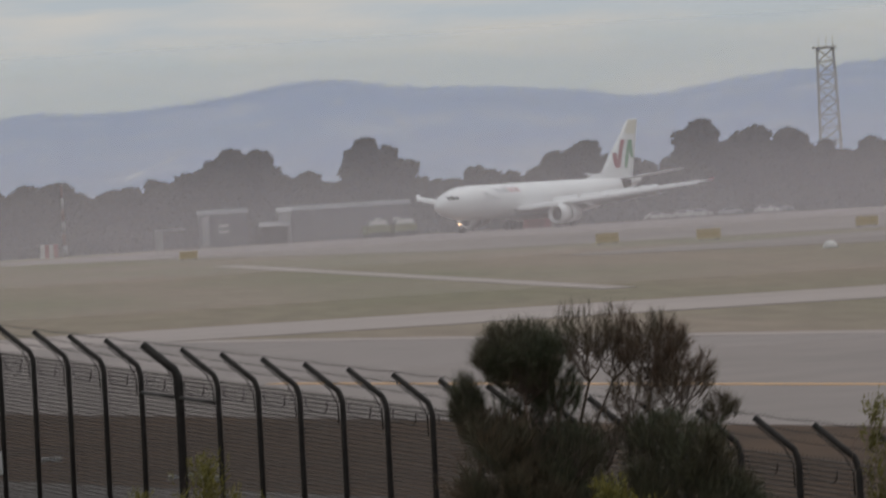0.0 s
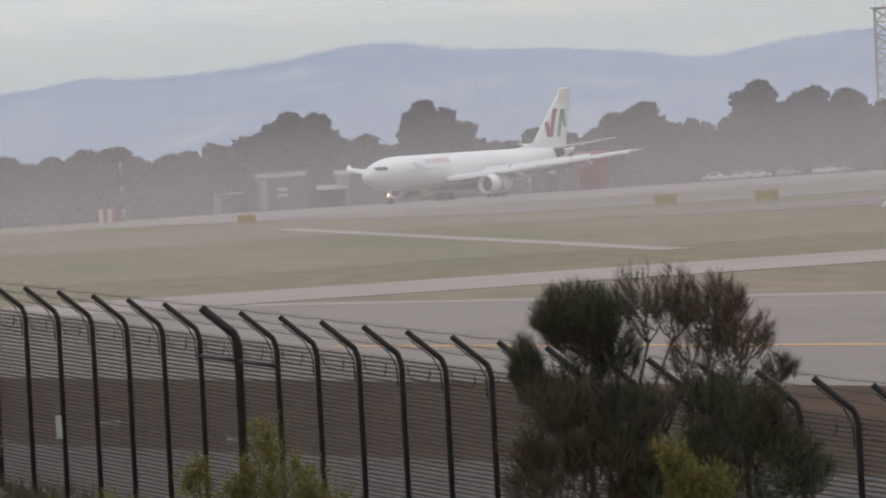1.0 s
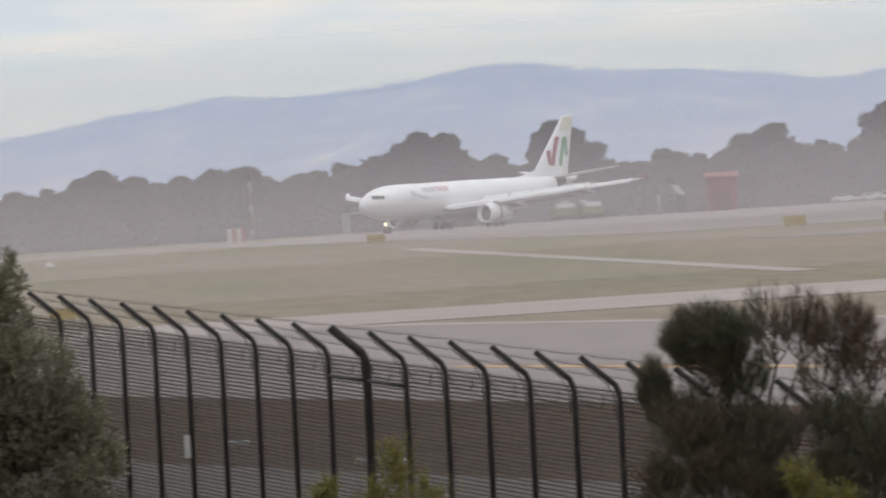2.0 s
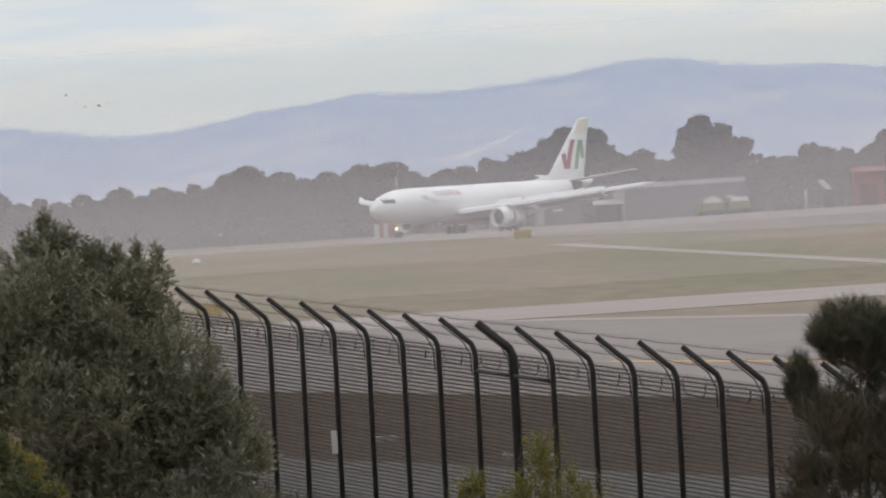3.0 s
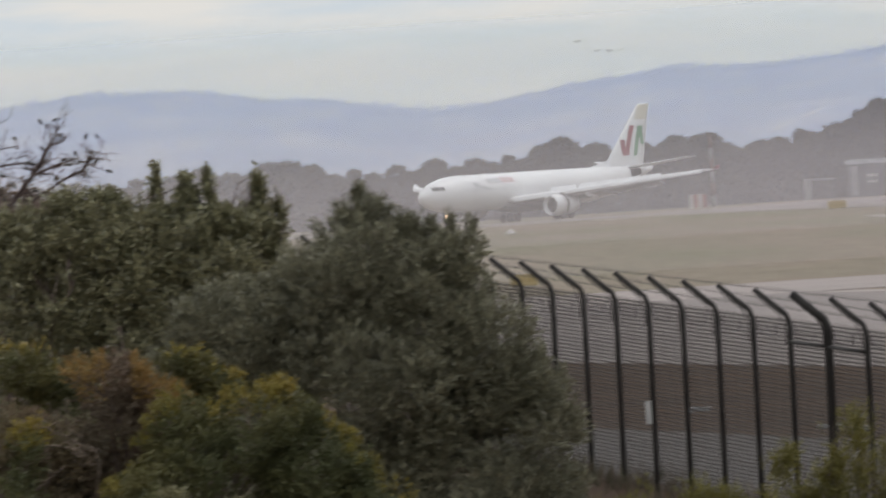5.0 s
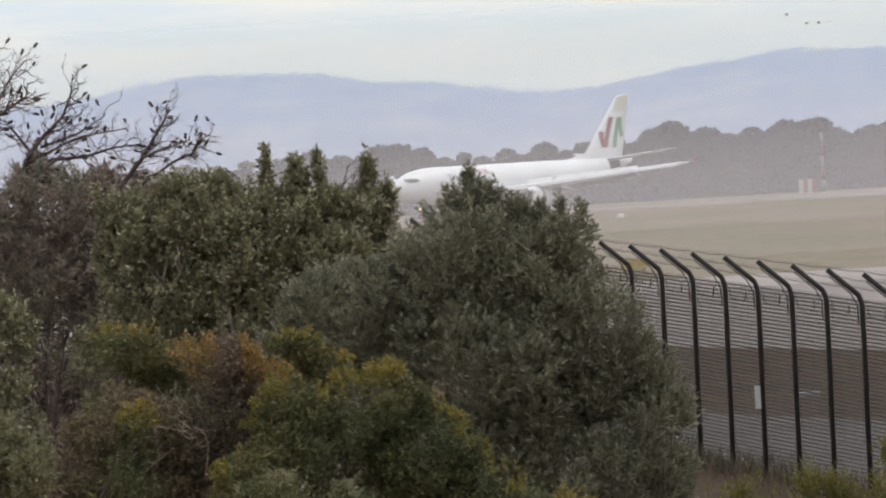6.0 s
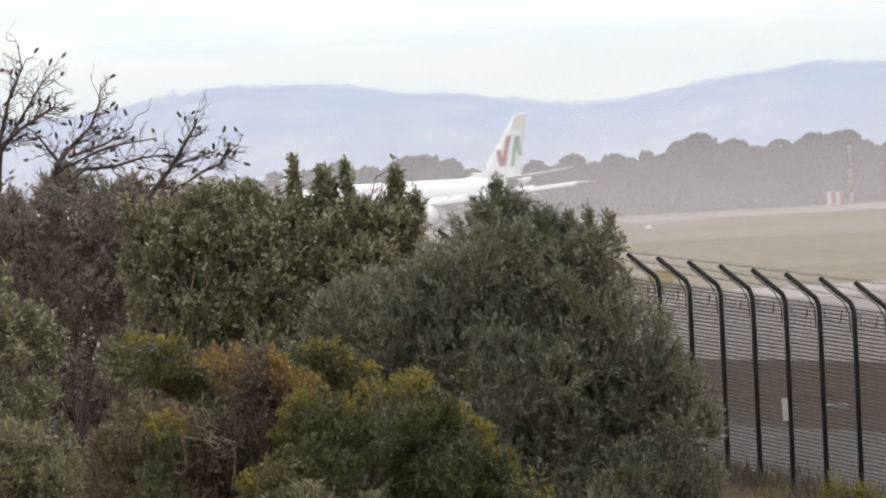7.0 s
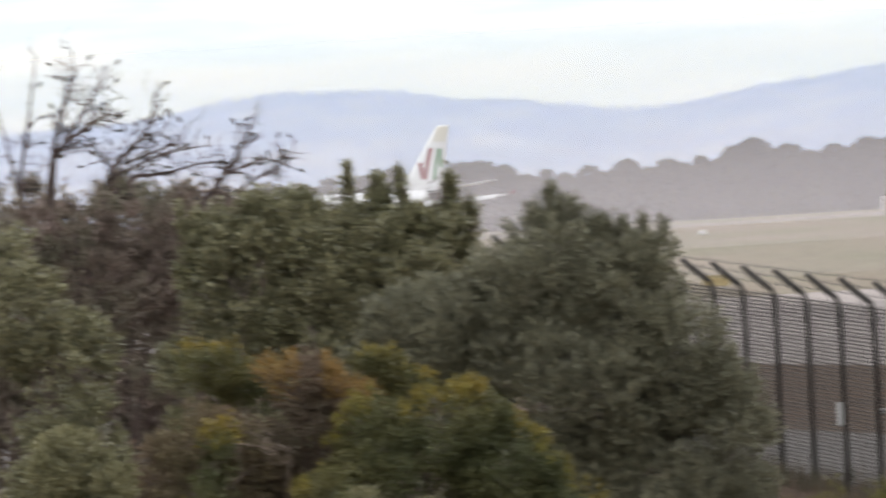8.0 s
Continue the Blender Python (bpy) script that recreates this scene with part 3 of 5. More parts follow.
def build_far_things():
    """Sheds, signs, masts and parked cars round the far side of the runway."""
    def shed(x0, x1, y0, depth, high, wall_mat, roof_mat, label, doors=()):
        root = tagged(empty("shed", Matrix.Translation((x0, y0, 0))), label, "building")
        w = x1 - x0
        part("wall", box(0, w, 0, depth, 0, high - 0.5, 0.03), wall_mat, root)
        part("roof", loft([[(-0.4, -0.5, high - 0.55), (-0.4, depth / 2, high + 0.25), (-0.4, depth + 0.5, high - 0.55), (-0.4, depth / 2, high)], [(w + 0.4, -0.5, high - 0.55), (w + 0.4, depth / 2, high + 0.25), (w + 0.4, depth + 0.5, high - 0.55), (w + 0.4, depth / 2, high)]]), roof_mat, root)
        for a, b, z0, z1, m in doors:
            part("panel", box(a, b, -0.12, -0.02, z0, z1, 0.02), m, root, "pale panel" if m is PLATE else "dark doorway")
        return root

    shed(46.4, 54.6, 2352, 9, 6.3, SHED, SHED_ROOF, "dark metal shed at the edge of the trees", ((0.3, 1.6, 0.2, 5.4, PLATE_GREY), (3.2, 5.0, 3.4, 3.9, PLATE), (3.2, 5.0, 2.4, 2.8, PLATE), (5.4, 7.9, 0.1, 4.0, DARK_METAL)))
    shed(62.5, 83.0, 2356, 12, 6.1, SHED, SHED_ROOF, "long low dark shed at the edge of the trees", ((2.0, 6.0, 0.1, 4.4, DARK_METAL), (8.0, 12.0, 0.1, 4.4, DARK_METAL), (14.3, 15.6, 2.7, 3.3, PLATE), (17.5, 18.8, 2.7, 3.3, PLATE)))
    shed(57.0, 61.5, 2350, 6, 3.6, SHED, PLATE_GREY, "small shed with a pale flat roof", ((0.6, 3.8, 0.1, 2.6, DARK_METAL),))
    shed(60.2, 62.2, 2352, 3, 6.0, PLATE_GREY, PLATE_GREY, "narrow pale hut standing taller than its neighbours")
    shed(101.8, 107.0, 2345, 5, 6.4, RED_WALL, RED_WALL, "dull red metal building beside the trees", ((1.0, 4.0, 0.1, 3.6, RED_DARK),))
    # two service vehicles, nose on
    for x in (77.0, 81.6):
        root = tagged(empty("service_truck", pose(x, 2338, 0, 0, 0, 8)), "lime-green airfield service truck parked by the sheds", "truck", group="service trucks")
        part("body", box(-1.9, 1.9, 0, 6.5, 0.55, 2.1, 0.12), LIME_PAINT, root)
        part("cab", loft([[(-1.75, 0.1, 2.1), (1.75, 0.1, 2.1), (1.75, 2.6, 2.1), (-1.75, 2.6, 2.1)], [(-1.5, 0.5, 3.0), (1.5, 0.5, 3.0), (1.5, 2.5, 3.0), (-1.5, 2.5, 3.0)]]), PLATE_GREY, root, "pale cab")
        # matt pale plate as glass: the reflected sky is put into its colour
        part("windscreen", loft([[(-1.45, 0.1, 2.25), (1.45, 0.1, 2.25), (1.45, 0.16, 2.25), (-1.45, 0.16, 2.25)], [(-1.3, 0.34, 2.85), (1.3, 0.34, 2.85), (1.3, 0.4, 2.85), (-1.3, 0.4, 2.85)]]), PLATE, root, "windscreen with its sky reflection painted pale")
        part("bumper", box(-1.9, 1.9, -0.2, 0.0, 0.4, 0.85, 0.05), DARK_METAL, root)
        for wx in (-1.55, 1.55):
            for wy in (1.2, 5.2):
                v, f = tube([(wx - 0.2, wy, 0.5), (wx + 0.2, wy, 0.5)], [0.5, 0.5], 14)
                child("wheel", mesh_from("wheel", v, f, TYRE), root, "black tyre")
    # small aircraft tail and a pale pole beside the red building
    root = tagged(empty("tail_of_parked_aircraft", Matrix.Translation((95.2, 2338, 0))), "pale slanted tail of a small parked aircraft", "aircraft")
    part("fin", loft([[(0.0, 0, 4.9), (1.1, 0, 4.9), (1.1, 0.2, 4.9), (0.0, 0.2, 4.9)], [(1.3, 0, 3.2), (2.4, 0, 3.2), (2.4, 0.25, 3.2), (1.3, 0.25, 3.2)]]), PLATE, root)
    part("fuselage", box(0.8, 2.6, -0.1, 3.0, -0.05, 3.2, 0.3), SHED, root, "dark body")
    root = tagged(empty("pole", Matrix.Translation((93.0, 2338, 0))), "short pale pole beside a red building", "pole")
    v, f = tube([(0, 0, -0.1), (0, 0, 3.3)], [0.3, 0.24], 8)
    child("shaft", mesh_from("shaft", v, f, PLATE_GREY, True), root)
    # white gantry
    root = tagged(empty("gantry", Matrix.Translation((38.2, 2335, 0))), "white gantry with one post and a boom", "gantry")
    part("post", box(0, 1.4, 0, 0.8, -0.2, 3.3, 0.05), PLATE_GREY, root)
    part("boom", box(0, 5.4, 0.1, 0.7, 3.3, 3.7, 0.03), PLATE_GREY, root)
    part("leg", box(5.0, 5.3, 0.1, 0.6, -0.2, 3.4, 0.03), SHED, root)
    # red and white striped cabin
    root = tagged(empty("marker_cabin", Matrix.Translation((18.2, 2310, 0))), "small equipment cabin in red and white stripes", "cabin")
    for k in range(4):
        part("stripe_panel", box(k * 0.75, k * 0.75 + 0.75, 0, 2, -0.1, 2.3, 0.02), PLATE if k % 2 == 0 else RED_PAINT, root, "white panel" if k % 2 == 0 else "red panel")
    # striped mast
    root = tagged(empty("mast", Matrix.Translation((22.6, 2330, 0))), "slim mast banded in orange and white", "mast")
    for k in range(6):
        v, f = tube([(0, 0, k * 2.05 - 0.1), (0, 0, k * 2.05 + 1.95)], [0.42 - 0.03 * k, 0.40 - 0.03 * k], 10)
        child("band", mesh_from("band", v, f, PLATE_GREY if k % 2 == 0 else ORANGE, True), root, "white band" if k % 2 == 0 else "orange band")
    # lattice towers
    for tx, ty, high, wide, mat, label in ((163.3, 2450, 29, 2.1, TOWER, "grey steel lattice tower above the trees"), (-95.5, 2990, 19.5, 1.0, TOWER, "faint lattice tower far off in the haze")):
        root = tagged(empty("lattice_tower", Matrix.Translation((tx, ty, 0))), label, "tower")
        half = lambda z: wide * (1 - 0.0105 * z)
        for sx in (-1, 1):
            for sy in (-1, 1):
                v, f = tube([(sx * half(0), sy * half(0), -0.3), (sx * half(high), sy * half(high), high)], [0.2, 0.16], 6)
                child("leg", mesh_from("leg", v, f, mat), root)
        for k in range(12):
            z0, z1 = k * high / 12, (k + 1) * high / 12
            for sx, sy, ux, uy in ((-1, -1, 1, -1), (1, -1, 1, 1), (1, 1, -1, 1), (-1, 1, -1, -1)):
                v, f = tube([(sx * half(z0), sy * half(z0), z0), (ux * half(z1), uy * half(z1), z1)], [0.13, 0.13], 4)
                tube([(sx * half(z1), sy * half(z1), z1), (ux * half(z1), uy * half(z1), z1)], [0.12, 0.12], 4, v, f)
                child("brace", mesh_from("brace", v, f, mat), root)
        part("top_platform", box(-wide * 1.05, wide * 1.05, -wide * 1.05, wide * 1.05, high, high + 0.3, 0.03), mat, root)
        for x in (-0.57, 0.1, 0.67):
            v, f = tube([(x * wide, 0, high), (x * wide, 0, high + 2.0)], [0.1, 0.06], 5)
            child("aerial", mesh_from("aerial", v, f, mat), root)
    # taxiway signs
    for x, y in ((67.0, 1348.0), (73.8, 1290.0), (31.7, 1690.0), (95.5, 1385.0), (-3.2, 690.0)):
        size = 0.6 if y < 1000 else 1.0
        root = tagged(empty("taxiway_sign", Matrix.Translation((x, y, 0)) @ Matrix.Diagonal((size, size, size, 1))), "low yellow taxiway sign on short legs", "sign", group="taxiway signs")
        part("board", box(-1.15, 1.15, -0.12, 0.12, 0.2, 1.15, 0.03), SIGN_YELLOW, root)
        for k in (-0.8, 0.8):
            part("leg", box(k - 0.06, k + 0.06, -0.06, 0.06, -0.1, 0.22), DARK_METAL, root)
        for a, b in ((-0.85, -0.45), (-0.3, 0.1), (0.3, 0.85)):
            part("lettering_bar", box(a, b, -0.135, -0.122, 0.5, 0.85), SIGN_DARK, root, "unreadable marking as a plain bar")
    # white marker cones on the grass
    for x, y, r in ((66.8, 1010.0, 0.5), (-8.4, 1560.0, 0.45)):
        root = tagged(empty("marker", Matrix.Translation((x, y, 0))), "low white domed marker on the grass", "marker", group="grass markers")
        rings = [[(r * k * math.cos(a), r * k * math.sin(a), z) for a in np.linspace(0, 2 * math.pi, 15)[:-1]] for k, z in ((1.1, -0.05), (1.1, 0.12), (0.95, 0.34), (0.55, 0.5), (0.1, 0.56))]
        part("dome", loft(rings), PLATE, root, "", True)
        part("foot", box(-r * 1.2, r * 1.2, -r * 1.2, r * 1.2, -0.05, 0.06, 0.01), PLATE_GREY, root)
    # parked cars
    for x, long, mat in ((126.5, 4.6, PLATE), (131.2, 4.4, PLATE), (134.0, 4.7, PLATE), (139.5, 4.3, PLATE_GREY), (145.5, 4.4, PLATE), (148.2, 4.6, PLATE_GREY)):
        root = tagged(empty("car", pose(x, 2362 + x % 5, 0, 0, 0, (x * 37) % 25 - 12)), "pale car parked before the trees", "car", group="parked cars")
        h = long / 2
        prof = [(-h, 0.3), (-h, 0.85), (-h * 0.72, 0.98), (-h * 0.5, 1.48), (h * 0.2, 1.5), (h * 0.5, 1.0), (h * 0.95, 0.85), (h, 0.6), (h, 0.3)]
        part("body", loft([[(px, -0.85, pz) for px, pz in prof], [(px, 0.85, pz) for px, pz in prof]]), mat, root)
        part("side_window", box(-h * 0.45, h * 0.22, -0.87, -0.84, 1.02, 1.4), COCKPIT_GLASS, root)
        for wx in (-h * 0.6, h * 0.62):
            for wy in (-0.75, 0.75):
                v, f = tube([(wx, wy - 0.1, 0.31), (wx, wy + 0.1, 0.31)], [0.32, 0.32], 14)
                child("wheel", mesh_from("wheel", v, f, TYRE), root, "black tyre")


def build_haze_sheets():
    """Upright tinted sheets between the camera and the hills, standing in for hazy air."""
    # pinkish tints near, bluish before the hills: the air's paleness put into colour
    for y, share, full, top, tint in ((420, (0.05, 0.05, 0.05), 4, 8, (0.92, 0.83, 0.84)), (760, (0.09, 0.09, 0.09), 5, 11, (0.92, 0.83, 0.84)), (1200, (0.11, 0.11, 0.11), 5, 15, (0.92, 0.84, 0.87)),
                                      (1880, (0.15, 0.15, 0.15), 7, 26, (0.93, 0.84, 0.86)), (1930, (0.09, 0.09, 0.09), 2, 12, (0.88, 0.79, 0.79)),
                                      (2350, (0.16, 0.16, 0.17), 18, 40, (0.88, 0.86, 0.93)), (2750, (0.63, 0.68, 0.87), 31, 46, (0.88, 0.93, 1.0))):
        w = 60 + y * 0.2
        me = mesh_from("haze", [(-w, 0, 0), (w, 0, 0), (w, 0, top), (-w, 0, top)], [(0, 1, 2, 3)], haze_sheet("haze", tint, share, full, top))
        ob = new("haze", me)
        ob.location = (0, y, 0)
        tagged(ob, "thin tinted sheet standing in for haze over the airfield", "haze", kind="stuff")

# ---------------------------------------------------------------- fence


def build_fence():
    root = tagged(empty("fence"), "tall dark steel mesh fence with barbed wire on cranked arms", "fence")
    lo, hi = -16, 19
    arm = Vector((-0.372, -0.06, 0.335))

    def foot(k):
        y = 147.3 - 2.2 * k
        x = fence_line(y) + 0.372
        return Vector((x, y, 3.688 - 0.0553 * k - 2.65))

    rise = 2.65 - arm.z
    for k in range(lo, hi + 1):
        r = 0.05 if k == 0 else 0.031
        v, f = [], []
        b = foot(k)
        elbow = Vector((0, 0, rise))
        tube([(-0.035, 0, -0.5), elbow - Vector((0, 0, 0.1)), elbow - Vector((0.012, 0, 0.03)), elbow + arm * 0.1, elbow + arm], [r, r, r, r * 0.98, r * 0.95], 10, v, f)
        post = child("post", mesh_from("post", v, f, STEEL, True), root, m=Matrix.Translation(b))
        # a tie wire that runs down the arm and hangs in a loop before the next post
        v, f = [], []
        n = foot(k + 1) - b
        lead = [elbow + arm * 0.9 + Vector((-0.01, -0.05, -0.05)), elbow + arm * 0.25 + Vector((-0.03, -0.05, -0.03)), elbow + Vector((-0.055, -0.05, -0.09)), elbow + Vector((-0.05, -0.05, -0.3))]
        tube(lead, [0.007] * 4, 4, v, f)
        loop = [elbow + n * 0.13 - Vector((0, 0, 0.09)), elbow + n * 0.15 - Vector((0, 0, 0.17)), elbow + n * 0.2 - Vector((0, 0, 0.21)), elbow + n * 0.55 - Vector((0, 0, 0.23)), elbow + n * 0.62 - Vector((0, 0, 0.19)), elbow + n * 0.64 - Vector((0, 0, 0.10))]
        tube(loop, [0.006] * 6, 4, v, f)
        child("tie_wire", mesh_from("tie_wire", v, f, STEEL, True), post)
        if k < hi:
            a, c = Vector((0, 0, 0)), foot(k + 1) - b
            v, f = [], []
            n = 50
            for i in range(n):
                z = 0.05 + (rise - 0.10) * i / (n - 1)
                tube([a + Vector((0, 0, z)), c + Vector((0, 0, z))], [0.0085, 0.0085], 4, v, f, False)
            for i in range(28):
                p = a.lerp(c, (i + 0.5) / 28)
                tube([p + Vector((0, 0, 0.02)), p + Vector((0, 0, rise - 0.045 + 0.03 * (i % 2)))], [0.003, 0.003], 3, v, f, False)
            child("mesh_panel", mesh_from("mesh_panel", v, f, WIRE), root, m=Matrix.Translation(b + Vector((0.045, 0, 0))))
            for j, t in enumerate((0.25, 0.6, 0.96)):
                v, f = [], []
                s, e = elbow + arm * t + Vector((0, 0, 0.04)), c + elbow + arm * t + Vector((0, 0, 0.04))
                tube([s, s.lerp(e, 0.5) - Vector((0, 0, 0.015)), e], [0.003] * 3, 4, v, f, False)
                for i in range(1, 14):
                    p = s.lerp(e, i / 14)
                    tube([p - Vector((0.02, 0, 0.02)), p + Vector((0.02, 0.01, 0.02))], [0.0016, 0.0016], 3, v, f, False)
                child("barbed_wire", mesh_from("barbed_wire", v, f, STEEL), root, m=Matrix.Translation(b))
    for k in (-1, 0):
        v, f = [], []
        tube([foot(k) + Vector((0, 0, rise - 0.27)), foot(k + 1) + Vector((0, 0, rise - 0.27))], [0.022, 0.022], 8, v, f)
        child("rail", mesh_from("rail", v, f, STEEL, True), root)
    p = foot(-5)
    part("sign_plate", box(p.x - 0.11, p.x - 0.04, p.y - 0.08, p.y - 0.06, p.z + 0.86, p.z + 1.13, 0.004), PLATE, root, "small pale plate fixed to a post")

def build_weeds():
    """Thin dry weeds along the foot of the fence."""
    rng = np.random.default_rng(8)
    P, A = [], []
    for _ in range(1500):
        y = 112 + rng.random() * 66
        x = fence_line(y) + 0.2 + rng.normal() * 0.25
        a = np.array([rng.normal() * 0.25, rng.normal() * 0.25, 1.0])
        P.append((x, y, land(x, y)))
        A.append(a / np.linalg.norm(a))
    q, g = leaves(rng, np.array(P), np.array(A), 3, 0.38, 0.012, 0.3, 0.02)
    tagged(new("weeds", quads_mesh("weeds", q, g, BROWN_NEEDLE)), "thin dry weeds along the foot of the fence", "weeds", kind="stuff")
    for x, y, w in ((2.2, 291.0, 0.55), (4.5, 262.0, 0.5), (5.0, 258.0, 0.35)):
        root = tagged(empty("concrete_slab", Matrix.Translation((x, y, 0.0))), "low pale concrete slab lying on bare earth", "slab", group="slabs on the verge")
        part("slab", box(-w / 2, w / 2, -0.5, 0.5, -0.05, 0.1, 0.02), PLATE_GREY, root)


# ---------------------------------------------------------------- shrubs


def clumps(rng, lobes, each, size):
    """Small rounded sprays over the outside of the large lobes of a crown."""
    made = []
    for cx, cy, cz, rx, ry, rz in lobes:
        n = max(7, int(each * (rx * ry + ry * rz + rx * rz)))
        for _ in range(n):
            u = rng.normal(size=3)
            u[1] = -abs(u[1]) if rng.random() < 0.75 else u[1]
            u /= np.linalg.norm(u)
            k = min(size, rx, rz) * (0.6 + 0.7 * rng.random())
            w = 1 - 0.55 * k / np.array([rx, ry, rz])
            made.append((cx + u[0] * rx * w[0], cy + u[1] * ry * w[1], cz + u[2] * rz * w[2], k, k, k * 0.85))
    return made


def shrub(name, label, category, lobes, leaf, wood, density, count, length, width, spread, sprout, foot, seed, lift=0.5, depth=0.3, stems=2, stem_r=0.03, group="", each=22, size=0.2, core=0.35, tri=False, tips=None, spires=0):
    """A shrub: stems from its foot into each lobe, and a crown of single leaves on twig tips, in sprays."""
    rng = np.random.default_rng(seed)
    root = tagged(empty(name, Matrix.Translation(foot)), label, category, group)
    rel = [(a - foot[0], b - foot[1], c - foot[2], d, e, g) for a, b, c, d, e, g in lobes]
    for a, b, c, d, e, g in rel:
        for _ in range(stems):
            v, f = [], []
            u = rng.normal(size=3) * 0.3
            path = limb(rng, (rng.normal() * 0.06, rng.normal() * 0.06, -0.2), (a + u[0] * d, b + abs(u[1]) * e, c + u[2] * g), stem_r, stem_r * 0.25, v, f, 0.08, 6)
            for _ in range(4):
                w = rng.normal(size=3)
                w /= np.linalg.norm(w)
                limb(rng, path[4], (a + w[0] * d * 0.8, b + w[1] * e * 0.6, c + abs(w[2]) * g * 0.85), stem_r * 0.35, stem_r * 0.1, v, f, 0.1, 4, 4)
            child("stem", mesh_from("stem", v, f, wood, True), root)
    P, A = lobe_tips(rng, clumps(rng, rel, each, size), density, lift, depth)
    P2, A2 = lobe_tips(rng, rel, density * core, lift, 0.35)
    P, A = np.concatenate([P, P2]), np.concatenate([A, A2])
    if spires:
        # young shoots that stand out of the crown
        near = P[(A[:, 2] > 0.5) & (P[:, 2] > np.quantile(P[:, 2], 0.35))]
        P3, A3 = lobe_tips(rng, [(*(near[rng.integers(len(near))] + np.array([0, 0, 0.05])), 0.05, 0.05, 0.06 + 0.06 * rng.random()) for _ in range(spires)], density * 3, 2.2, 0.3)
        P, A = np.concatenate([P, P3]), np.concatenate([A, A3])
    if tips:
        # young leaves of another colour on the tops of the crown
        col = np.floor(P[:, 0] / 0.09).astype(int)
        col -= col.min()
        crown = np.full(col.max() + 1, -9.0)
        np.maximum.at(crown, col, P[:, 2])
        young = (P[:, 2] > crown[col] - tips[1] * (0.4 + rng.random(len(P)))) & (np.sin(P[:, 0] * 9 + foot[0] * 5) > -0.75)
        q, g = leaves(rng, P[young], A[young], count, length, width, spread, sprout, tri=tri)
        child("young_foliage", quads_mesh("young_foliage", q, g, tips[0]), root, tips[2])
        P, A = P[~young], A[~young]
    q, g = leaves(rng, P, A, count, length, width, spread, sprout, tri=tri)
    child("foliage", quads_mesh("foliage", q, g, leaf), root)
    return root


def sheoak(foot, label, leaf, domes, seed):
    """Slender forked stems that spread into domes of needle-thin twigs. A dome: centre (x, z), half-sizes, twigs."""
    rng = np.random.default_rng(seed)
    root = tagged(empty("sheoak", Matrix.Translation(foot)), label, "tree")
    P, A = [], []
    for (x, z), rx, rz, count in domes:
        v, f = [], []
        c = np.array([x - foot[0], rng.normal() * 0.12, z - foot[2]])
        fork = c - np.array([c[0] * 0.15, 0, rz * 1.35])
        knee = np.array([fork[0] * 0.55, 0.0, fork[2] * 0.55 + 0.3])
        limb(rng, (0, 0, -0.2), knee, 0.028, 0.017, v, f, 0.04, 5)
        limb(rng, knee, fork, 0.017, 0.011, v, f, 0.1, 5)
        boughs = []
        for _ in range(5):
            w = rng.normal(size=3) * np.array([0.5, 0.5, 0.25])
            tip = c + w * np.array([rx, rx, rz]) - np.array([0, 0, rz * 0.25])
            boughs.append(limb(rng, fork, tip, 0.008, 0.004, v, f, 0.14, 5, 4))
        for _ in range(int(count * 1.5)):
            u = rng.normal(size=3)
            u[2] = abs(u[2]) * 1.1 - 0.45
            u /= np.linalg.norm(u)
            end = c + u * np.array([rx, rx, rz]) * (0.74 + 0.28 * rng.random())
            bough = boughs[rng.integers(5)]
            start = np.array(bough[1 + rng.integers(4)])
            lean = start + (end - start) * 0.55 - u * np.array([rx, rx, 0]) * -0.1 - np.array([0, 0, 0.04])
            pts = [start, lean, end]
            tube(pts, [0.0035, 0.0025, 0.001], 3, v, f, False)
            d = end - lean + np.array([0, 0, 0.35 * np.linalg.norm(end - lean)])
            d /= np.linalg.norm(d)
            for t in np.linspace(0.15, 1.0, 7):
                P.append(lean + (end - lean) * t)
                A.append(d)
        child("stem", mesh_from("stem", v, f, BARK, True), root)
    q, g = leaves(rng, np.array(P), np.array(A), 7, 0.105, 0.0027, 0.95, 0.03, tri=True)
    child("foliage", quads_mesh("foliage", q, g, leaf), root)
    return root


